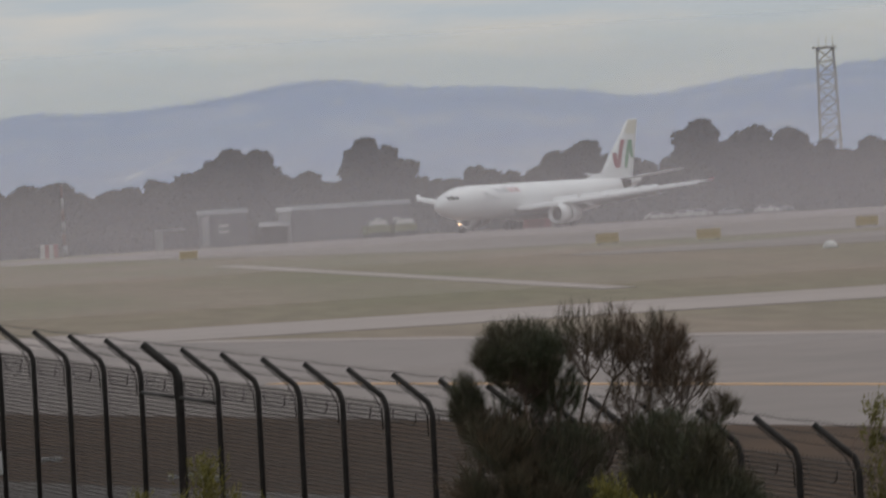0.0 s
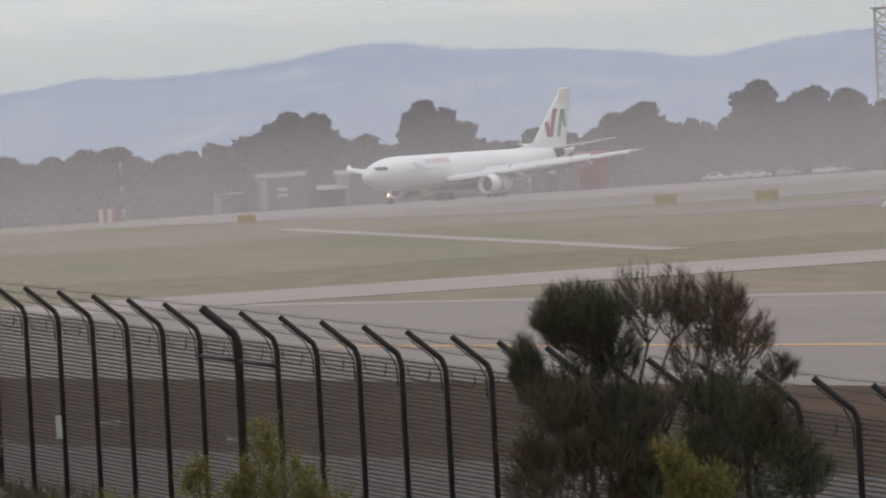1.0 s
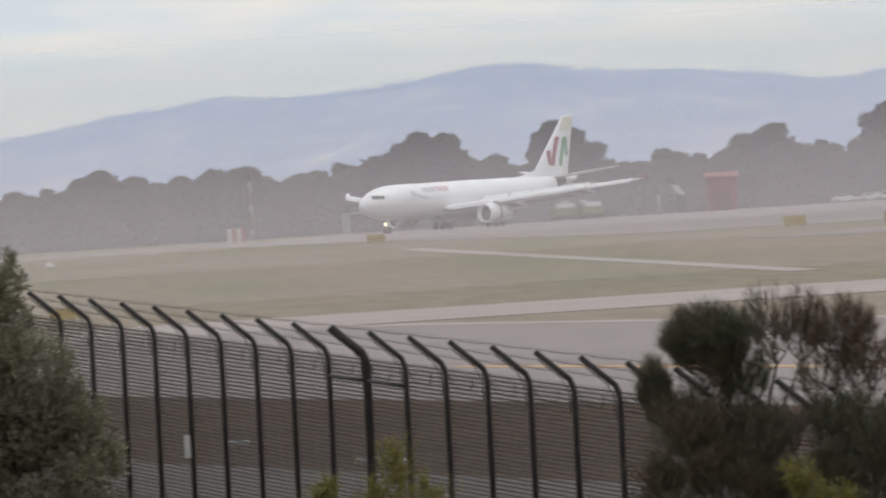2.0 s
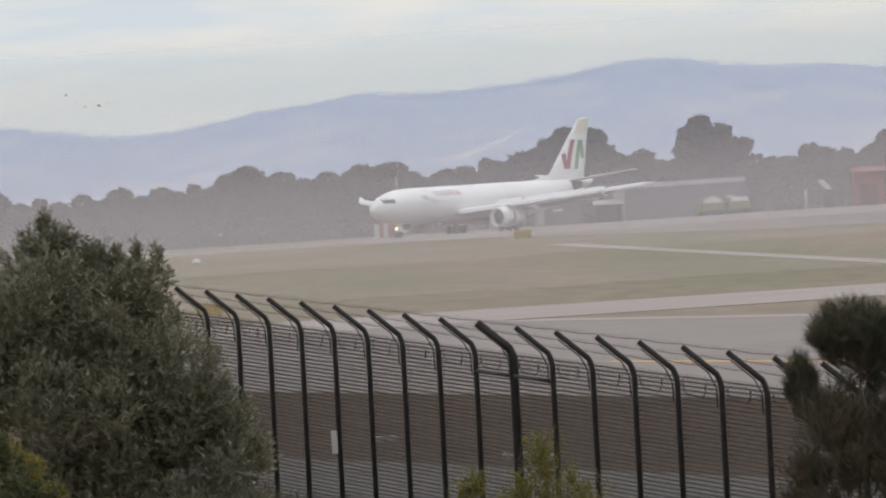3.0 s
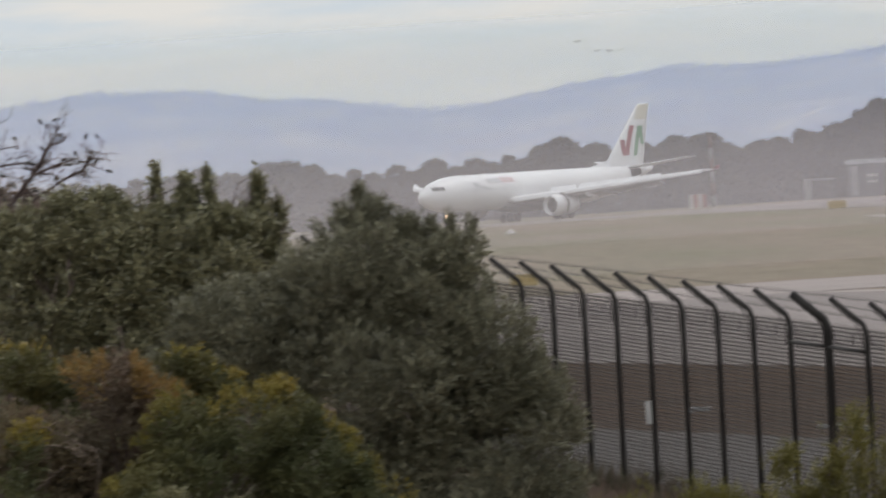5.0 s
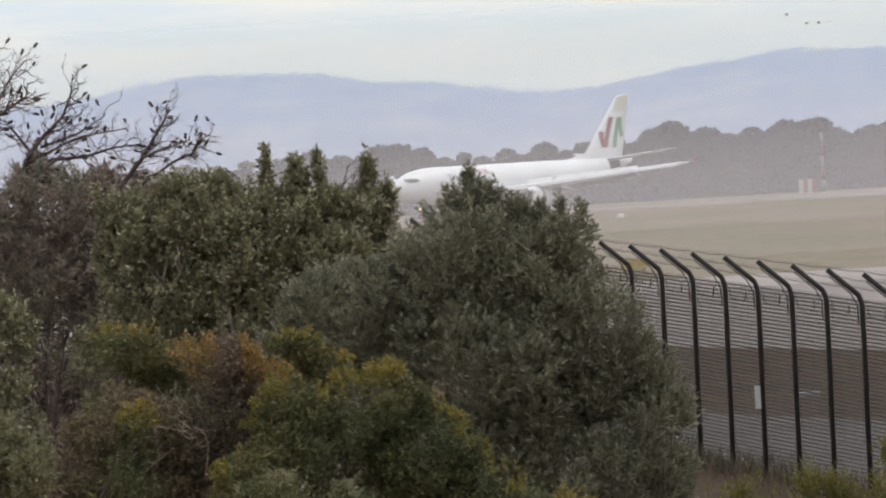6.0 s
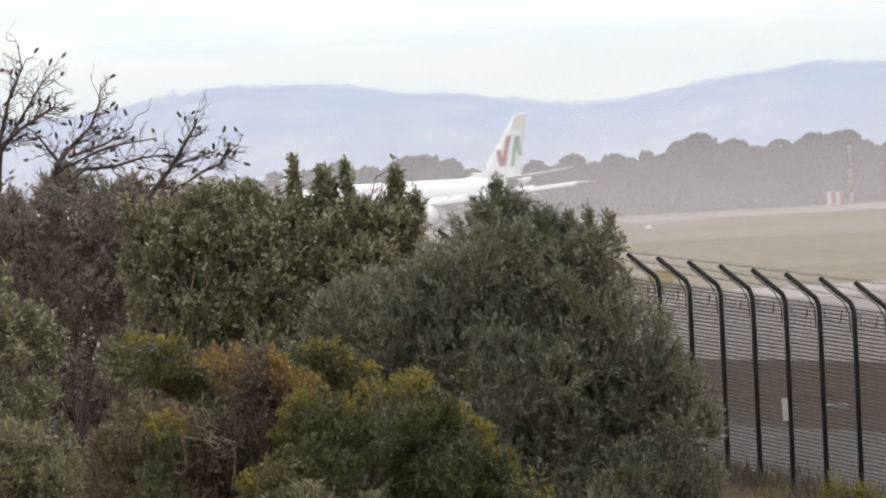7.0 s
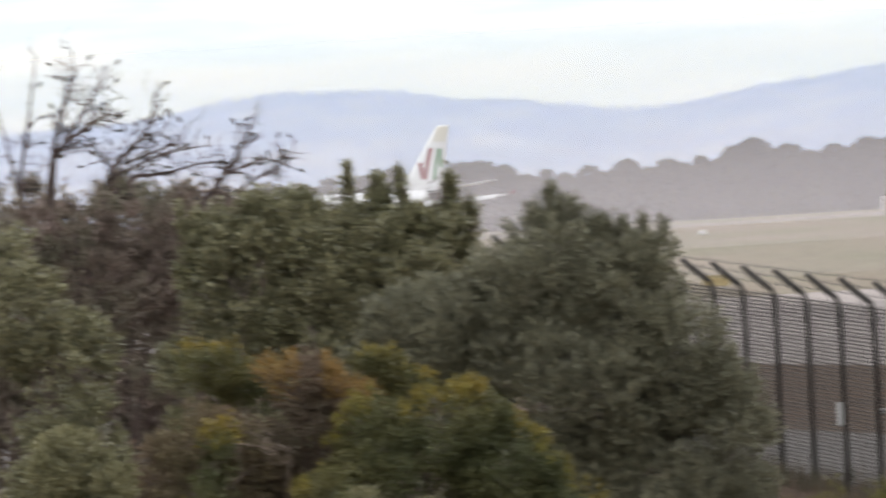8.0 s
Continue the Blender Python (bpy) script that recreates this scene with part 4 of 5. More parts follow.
def build_shrubs():
    shrub("shrub", "large grey-green coastal shrub with narrow leaves in front of the fence", "shrub",
          [(-1.75, 100, 4.35, 0.55, 0.6, 0.55), (-1.2, 100, 4.22, 0.5, 0.6, 0.5), (-2.5, 100.2, 4.05, 0.65, 0.6, 0.45), (-0.85, 100, 3.75, 0.5, 0.6, 0.6), (-0.6, 100, 3.15, 0.48, 0.6, 0.7),
           (-1.6, 99.9, 3.6, 0.8, 0.7, 0.7), (-2.8, 100.3, 3.5, 0.7, 0.6, 0.6), (-1.0, 100, 2.7, 0.85, 0.7, 0.7), (-2.0, 100, 2.8, 0.9, 0.6, 0.7), (-0.95, 99.8, 4.48, 0.2, 0.2, 0.24), (-1.6, 100, 4.88, 0.2, 0.2, 0.16), (-1.3, 100, 4.75, 0.15, 0.15, 0.15)],
          OLIVE, BARK, 640, 11, 0.06, 0.0115, 0.95, 0.11, (-1.4, 100, 0.6), 21, lift=0.9, depth=0.2, each=20, size=0.24, core=0.6, stems=1, stem_r=0.016, spires=55)
    shrub("shrub", "tall glossy green hedge shrub with upright leafy spires", "shrub",
          [(-4.4, 112, 4.45, 0.6, 0.6, 0.62), (-3.7, 112, 4.5, 0.6, 0.6, 0.6), (-3.0, 112, 4.45, 0.6, 0.6, 0.6), (-2.65, 112, 4.25, 0.38, 0.5, 0.55), (-4.2, 112, 3.6, 1.0, 0.7, 0.9), (-3.0, 112, 3.6, 1.0, 0.7, 0.9),
           (-3.5, 112, 5.08, 0.07, 0.08, 0.26), (-3.26, 112, 5.08, 0.10, 0.1, 0.26), (-3.08, 112, 5.03, 0.07, 0.08, 0.27), (-2.68, 112, 5.0, 0.08, 0.1, 0.35), (-2.5, 112, 4.88, 0.07, 0.08, 0.3), (-3.9, 112, 5.05, 0.2, 0.2, 0.2), (-4.05, 112, 4.62, 0.5, 0.5, 0.5), (-3.35, 112, 4.62, 0.5, 0.5, 0.5), (-2.8, 112, 4.6, 0.35, 0.5, 0.45), (-4.65, 112, 4.75, 0.3, 0.4, 0.4), (-4.4, 112, 4.98, 0.3, 0.35, 0.3), (-4.1, 112, 5.02, 0.26, 0.3, 0.26), (-3.72, 112, 4.92, 0.24, 0.3, 0.28), (-3.4, 112, 4.88, 0.22, 0.3, 0.22), (-3.1, 112, 4.86, 0.24, 0.3, 0.22), (-2.8, 112, 4.84, 0.2, 0.3, 0.2), (-3.27, 112, 5.05, 0.09, 0.09, 0.3), (-2.69, 112, 5.08, 0.09, 0.09, 0.27)],
          GLOSSY, BARK, 650, 10, 0.05, 0.020, 1.2, 0.13, (-3.4, 112, 0.6), 22, lift=0.9, depth=0.25, each=24, size=0.17, core=0.6, spires=60)
    shrub("shrub", "leafy glossy green shrub beside the bare banksia", "shrub",
          [(-5.35, 95, 4.5, 0.38, 0.5, 0.55), (-5.05, 95, 3.95, 0.4, 0.5, 0.6), (-5.1, 95, 3.3, 0.5, 0.6, 0.6)],
          GLOSSY, BARK, 750, 10, 0.047, 0.019, 1.2, 0.12, (-5.1, 95, 1.0), 23, lift=0.7, depth=0.25, each=24, size=0.16)
    shrub("shrub", "dark brownish undergrowth beneath the banksia", "shrub",
          [(-6.6, 119, 4.75, 0.8, 0.5, 0.75), (-5.7, 119, 4.75, 0.7, 0.5, 0.7), (-5.0, 119, 4.65, 0.7, 0.5, 0.7), (-4.4, 119, 4.5, 0.5, 0.5, 0.6), (-7.4, 119, 4.6, 0.7, 0.5, 0.8), (-5.9, 119, 3.5, 1.3, 0.6, 0.9), (-4.7, 118, 3.4, 0.9, 0.6, 0.8), (-5.4, 118, 2.7, 1.4, 0.6, 0.8), (-6.8, 118.5, 3.4, 0.8, 0.6, 0.9)],
          UNDER, DEAD_WOOD, 560, 9, 0.075, 0.022, 1.2, 0.14, (-5.7, 119, 0.9), 29, lift=0.5, depth=0.3, each=20, size=0.2, core=0.8, tri=True)
    shrub("shrub", "dull brown-green leafy growth among bare limbs", "shrub",
          [(-5.9, 115, 5.02, 0.45, 0.4, 0.36), (-5.4, 115, 5.04, 0.4, 0.4, 0.34), (-5.05, 115, 4.88, 0.35, 0.4, 0.35), (-6.45, 115, 5.0, 0.45, 0.4, 0.4), (-5.6, 115, 4.5, 0.7, 0.5, 0.45), (-5.0, 115, 4.3, 0.5, 0.4, 0.4), (-6.3, 115, 4.3, 0.6, 0.4, 0.5), (-5.2, 115, 3.8, 0.6, 0.4, 0.4)],
          UNDER, DEAD_WOOD, 330, 9, 0.07, 0.016, 1.1, 0.12, (-5.7, 115, 0.9), 31, lift=0.8, depth=0.3, each=18, size=0.17, core=0.5, stem_r=0.02, spires=30)
    shrub("bush", "rounded dark green bush with yellow young tips", "bush",
          [(-2.0, 82, 3.66, 0.36, 0.4, 0.33), (-1.72, 82, 3.35, 0.36, 0.4, 0.38), (-2.4, 82, 3.3, 0.45, 0.4, 0.45), (-1.35, 82, 2.98, 0.35, 0.4, 0.38), (-1.9, 82, 2.8, 0.8, 0.5, 0.5), (-0.88, 82, 2.95, 0.18, 0.3, 0.22), (-2.5, 82.1, 3.7, 0.3, 0.3, 0.22), (-2.45, 81.2, 2.98, 0.35, 0.3, 0.2), (-1.95, 81.2, 2.9, 0.3, 0.3, 0.2), (-2.75, 81.6, 3.2, 0.25, 0.3, 0.3)],
          LIME, BARK, 1700, 9, 0.03, 0.012, 1.3, 0.05, (-1.9, 82, 0.9), 24, lift=0.6, depth=0.14, stem_r=0.02, each=50, size=0.13, core=0.5, tri=True, tips=(TIPS, 0.16, "yellow young leaves"))
    for lobes, seed in (([(-3.48, 83, 4.12, 0.26, 0.3, 0.19), (-3.3, 83.2, 3.93, 0.25, 0.3, 0.2)], 34), ([(-2.5, 83, 4.04, 0.22, 0.3, 0.18), (-2.3, 83.1, 3.85, 0.22, 0.3, 0.2)], 35)):
        shrub("bush", "small rounded bush of fresh green leaves", "bush", lobes,
              LIME, BARK, 1700, 9, 0.03, 0.012, 1.3, 0.05, (lobes[0][0], 83.2, 0.9), seed, lift=0.6, depth=0.14, stem_r=0.02, each=50, size=0.12, core=0.5, tri=True, tips=(TIPS, 0.06, "yellow young leaves"))
    shrub("bush", "rust-tinged bush with an orange-brown crown", "bush",
          [(-2.95, 82.6, 3.98, 0.29, 0.35, 0.24), (-2.72, 82.6, 3.85, 0.24, 0.3, 0.25), (-2.95, 82.6, 3.6, 0.35, 0.4, 0.35), (-3.1, 82.7, 3.3, 0.5, 0.4, 0.45)],
          RUST, DEAD_WOOD, 1500, 8, 0.032, 0.010, 1.3, 0.06, (-2.95, 82.6, 0.9), 25, lift=0.5, depth=0.2, stem_r=0.02, each=40, size=0.13, core=0.8, tri=True, tips=(RUST_TIPS, 0.24, "orange-brown leaf tips"))
    shrub("bush", "mauve-brown bush going over, a few yellow shoots", "bush",
          [(-3.55, 82.5, 3.62, 0.34, 0.4, 0.28), (-3.82, 82.5, 3.42, 0.24, 0.4, 0.34), (-3.35, 82.5, 3.4, 0.35, 0.4, 0.4), (-3.6, 82.5, 2.95, 0.7, 0.5, 0.5), (-3.1, 82.5, 2.9, 0.5, 0.5, 0.4)],
          MAUVE, DEAD_WOOD, 1500, 8, 0.032, 0.010, 1.3, 0.06, (-3.55, 82.5, 0.9), 28, lift=0.5, depth=0.2, stem_r=0.02, each=40, size=0.13, core=0.8, tri=True)
    shrub("bush", "patch of yellow-green shoots in a brown bush", "bush",
          [(-3.42, 82.1, 3.6, 0.15, 0.2, 0.22), (-3.5, 82.0, 3.3, 0.2, 0.2, 0.25), (-3.75, 82.0, 3.0, 0.25, 0.2, 0.25)],
          LIME, BARK, 1500, 8, 0.03, 0.012, 1.3, 0.05, (-3.5, 82.1, 0.9), 36, lift=0.6, depth=0.2, stem_r=0.015, each=50, size=0.1, core=0.5, tri=True, tips=(TIPS, 0.16, "yellow young leaves"))
    shrub("bush", "low bush of pale green soft leaves", "bush",
          [(-2.42, 77, 3.27, 0.26, 0.3, 0.17), (-2.08, 77, 3.2, 0.2, 0.3, 0.16), (-2.3, 77, 3.0, 0.4, 0.3, 0.25)],
          LIME, BARK, 1500, 8, 0.035, 0.012, 1.2, 0.06, (-2.3, 77, 0.9), 37, lift=0.7, depth=0.2, stem_r=0.015, each=50, size=0.1, core=0.5, tri=True, tips=(SAGE, 0.06, "pale green young leaves"))
    shrub("bush", "small rounded sage-green bush with soft leaves", "bush",
          [(-4.15, 78, 3.63, 0.26, 0.3, 0.24), (-3.95, 78, 3.48, 0.2, 0.3, 0.24), (-4.2, 78, 3.3, 0.35, 0.3, 0.3)],
          SAGE, BARK, 1300, 9, 0.045, 0.012, 1.1, 0.07, (-4.1, 78, 1.2), 26, lift=0.6, depth=0.2, stem_r=0.015, each=60, size=0.11)
    # dark lower masses of the sheoaks
    shrub("sheoak", "dark low sheoak with dense drooping needles", "tree",
          [(5.62, 104.8, 2.95, 0.46, 0.5, 0.34), (5.75, 104.8, 2.55, 0.6, 0.5, 0.4), (5.2, 104.8, 2.5, 0.4, 0.5, 0.35)],
          NEEDLE, BARK, 1300, 8, 0.10, 0.005, 0.5, 0.10, (5.5, 104.8, 0.1), 30, lift=1.4, depth=0.25, stem_r=0.016, each=24, size=0.15, core=0.6)
    shrub("sheoak", "low sheoak with soft brownish green needles", "tree",
          [(4.25, 104.9, 2.95, 0.45, 0.5, 0.40), (4.45, 104.9, 2.6, 0.6, 0.5, 0.4), (4.85, 104.9, 2.75, 0.3, 0.4, 0.3)],
          BROWN_NEEDLE, BARK, 1200, 8, 0.10, 0.005, 0.5, 0.10, (4.4, 104.9, 0.1), 27, lift=1.4, depth=0.3, stem_r=0.016, each=24, size=0.15, core=0.5)
    sheoak((4.7, 105, 0.1), "slender sheoak with rounded dark domes of needles", NEEDLE,
           [((4.47, 3.80), 0.36, 0.29, 330), ((4.05, 3.42), 0.14, 0.27, 90), ((4.76, 3.50), 0.22, 0.28, 70), ((4.40, 3.30), 0.26, 0.22, 50), ((4.55, 3.05), 0.40, 0.30, 130), ((4.85, 3.0), 0.3, 0.3, 70)], 61)
    sheoak((5.2, 105.2, 0.1), "thin sheoak with sparse brown needles on forked stems", BROWN_NEEDLE,
           [((4.98, 3.92), 0.26, 0.27, 42), ((5.22, 3.92), 0.22, 0.26, 32), ((5.52, 3.82), 0.32, 0.27, 85), ((5.75, 3.58), 0.28, 0.25, 60), ((6.02, 3.30), 0.16, 0.13, 22), ((5.35, 3.45), 0.25, 0.25, 24), ((5.1, 3.2), 0.3, 0.25, 30)], 62)
    for i, (x, y, z, r, h) in enumerate(((1.6, 85, 3.22, 0.22, 0.46), (1.2, 85, 3.1, 0.19, 0.34), (2.0, 85, 3.05, 0.22, 0.34), (1.75, 85.2, 3.1, 0.2, 0.35), (1.42, 85.1, 3.0, 0.2, 0.35), (0.25, 80, 3.1, 0.2, 0.28), (0.62, 80, 3.08, 0.25, 0.28), (0.9, 80, 3.1, 0.2, 0.24), (0.4, 80, 3.0, 0.3, 0.26), (0.0, 85, 2.85, 0.25, 0.3), (4.2, 85, 3.12, 0.14, 0.26), (4.35, 85, 3.0, 0.18, 0.22), (3.4, 85, 2.7, 0.3, 0.25), (6.05, 88, 3.3, 0.1, 0.42), (2.6, 85, 2.6, 0.35, 0.28), (1.5, 85, 2.7, 0.5, 0.3))):
        shrub("broom_bush", "yellowish broom bush with fine upright shoots", "bush", [(x, y, z - 0.1, r, r, h), (x + 0.08, y, z - 0.35, r * 1.2, r, h)],
              BROOM, BARK, 1100, 7, 0.05, 0.008, 0.8, 0.14, (x, y, land(x, y)), 40 + i, lift=1.5, depth=0.45, stems=4, stem_r=0.008, group="broom bushes before the fence", each=30, size=0.12)


def build_banksia():
    """A half-bare banksia: forked limbs, fine twigs, and dark old cones at their ends."""
    rng = np.random.default_rng(77)
    base = (-6.35, 116, 1.35)
    root = tagged(empty("banksia", Matrix.Translation(base)), "half-dead banksia with bare forked branches and dark old cones", "tree")
    ends = []

    def twig(v, f, p, d, length, r, level):
        path = limb(rng, p, p + d * length, r, r * 0.6, v, f, 0.16, 4, 4)
        tip = np.array(path[-1])
        if level == 3:
            ends.append((Vector(tip), Vector(d)))
            return
        for k in range(2 if rng.random() < 0.75 else 1):
            w = d + rng.normal(size=3) * np.array([0.5, 0.5, 0.5]) + np.array([0.05, 0, 0.12])
            twig(v, f, tip if k == 0 else np.array(path[2]), w / np.linalg.norm(w), length * (0.55 + 0.35 * rng.random()), r * 0.65, level + 1)

    # main limbs as bends through the crown, then finer twigs along each
    upright = (((0.1, 1.9), (0.3, 3.0), (0.65, 3.94), (0.71, 4.13), (0.82, 4.26), (1.0, 4.43), (1.09, 4.62), (1.12, 4.79)),
               ((0.1, 1.9), (0.1, 3.3), (0.22, 4.26), (0.37, 4.42), (0.52, 4.51), (0.7, 4.62), (0.72, 4.74)),
               ((0.1, 1.9), (0.0, 3.2), (0.22, 4.35), (0.32, 4.69), (0.45, 4.97), (0.42, 5.17)),
               ((0.22, 4.3), (0.32, 4.40), (0.48, 4.63), (0.61, 4.82), (0.72, 4.93)),
               ((0.05, 2.4), (-0.1, 3.4), (-0.08, 4.13), (0.02, 4.61), (0.12, 5.13)),
               ((-0.08, 3.9), (-0.2, 4.5), (-0.3, 4.9)))
    spreading = (((0.2, 2.5), (0.5, 3.4), (0.66, 3.89), (0.93, 4.07), (1.18, 4.08), (1.42, 4.14), (1.62, 4.15)),
                 ((0.68, 4.05), (1.04, 4.21), (1.29, 4.27), (1.55, 4.30)),
                 ((0.8, 4.18), (1.14, 4.28), (1.37, 4.42)),
                 ((0.3, 2.9), (1.0, 3.4), (1.5, 3.84), (1.66, 4.03), (1.77, 4.19), (1.9, 4.38), (1.93, 4.45)),
                 ((1.68, 4.04), (1.86, 4.11), (2.08, 4.17)),
                 ((1.3, 3.6), (1.95, 4.0), (2.1, 4.05), (2.15, 4.15), (2.26, 4.2)),
                 ((0.7, 4.16), (0.56, 4.36), (0.44, 4.34)),
                 ((0.4, 3.3), (0.9, 3.6), (1.4, 3.75)))
    for limbs, dense in ((upright, 10), (spreading, 9)):
        for bends in limbs:
            v, f = [], []
            thick = 0.034 if bends[0][1] < 3.2 else 0.014
            way = [np.array([x, 0.12 * math.sin(3 * x + i), z]) for i, (x, z) in enumerate(bends)]
            tube(way, list(np.linspace(thick, 0.005, len(way))), 6, v, f)
            for i in range(max(1, len(way) - 5), len(way)):
                for _ in range(dense if i < len(way) - 1 else 3):
                    p = way[i - 1] + (way[i] - way[i - 1]) * rng.random()
                    d = (way[i] - way[i - 1]) / np.linalg.norm(way[i] - way[i - 1]) + rng.normal(size=3) * np.array([0.7, 0.6, 0.6])
                    if p[2] > 3.7:
                        twig(v, f, p, d / np.linalg.norm(d), 0.085 + 0.07 * rng.random(), 0.0052, 1)
            child("branch", mesh_from("branch", v, f, DEAD_WOOD, True), root)
    v, f = tube([(0, 0, -0.3), (0.05, 0, 0.8), (0.1, 0, 1.9)], [0.16, 0.12, 0.09], 8)
    child("trunk", mesh_from("trunk", v, f, DEAD_WOOD, True), root)
    rings = []
    for t in np.linspace(0, 1, 7):
        rr = 0.0085 * (0.35 + 1.0 * math.sin(math.pi * (0.12 + 0.8 * t)) ** 0.7)
        rings.append([(rr * math.cos(a) * (1 + 0.18 * (k % 2)), rr * math.sin(a) * (1 + 0.18 * (k % 2)), t * 0.058) for k, a in enumerate(np.linspace(0, 2 * math.pi, 11)[:-1])])
    first = part("cone", loft(rings), CONE, root, "dark woody old seed cone")
    for i, (p, d) in enumerate(ends):
        if i % 9:
            continue
        q = d.to_track_quat("Z", "Y").to_matrix().to_4x4()
        child("cone", first.data, root, "dark woody old seed cone", Matrix.Translation(p) @ q)
    bpy.data.objects.remove(first)
    lobes = [(-0.2, 0, 3.3, 0.7, 0.6, 0.6), (0.6, 0, 3.2, 0.7, 0.6, 0.6), (1.0, 0, 2.8, 0.7, 0.6, 0.6)]
    P, A = lobe_tips(rng, clumps(rng, lobes, 14, 0.2), 260, 0.6, 0.35)
    q, g = leaves(rng, P, A, 8, 0.07, 0.013, 1.1, 0.1)
    child("foliage", quads_mesh("foliage", q, g, UNDER), root, "thin brownish leaves")

def build_dead_branch():
    """Bleached forked twigs that stick out of the rusty bush."""
    rng = np.random.default_rng(91)
    root = tagged(empty("dead_branch", Matrix.Translation((-3.2, 81.95, 2.78)) @ Matrix.Scale(0.75, 4)), "bleached dead branch poking out of a bush", "branch")
    for base, tip in (((0.14, 0, 1.05), (-0.14, -0.1, 1.5)), ((0.12, 0, 1.12), (-0.22, -0.15, 1.33)), ((0.13, 0, 1.2), (0.02, -0.1, 1.52)), ((0.1, 0, 1.0), (-0.2, -0.1, 1.16)), ((-0.16, 0, 0.4), (-0.02, -0.1, 0.98)), ((0.2, 0, 0.7), (0.12, 0, 1.15))):
        v, f = [], []
        path = limb(rng, base, tip, 0.0055, 0.002, v, f, 0.22, 6, 5)
        for _ in range(4):
            p = np.array(path[2 + rng.integers(3)])
            limb(rng, p, p + rng.normal(size=3) * np.array([0.13, 0.05, 0.10]), 0.0035, 0.0015, v, f, 0.2, 4, 4)
        child("twig", mesh_from("twig", v, f, PALE_WOOD, True), root)


# ---------------------------------------------------------------- airliner


def airfoil(le, chord, thick, y, z, twist=0.0):
    """A wing section: leading edge at le along the body, thickness as a share of the chord."""
    pts = []
    for s, t in ((0, 0), (0.04, 0.42), (0.15, 0.85), (0.35, 1.0), (0.65, 0.65), (1, 0.02), (1, -0.02), (0.65, -0.35), (0.35, -0.55), (0.15, -0.5), (0.04, -0.3)):
        pts.append((le + s * chord, y, z + t * thick * chord * 0.5 - twist * (s - 0.3) * chord))
    return pts


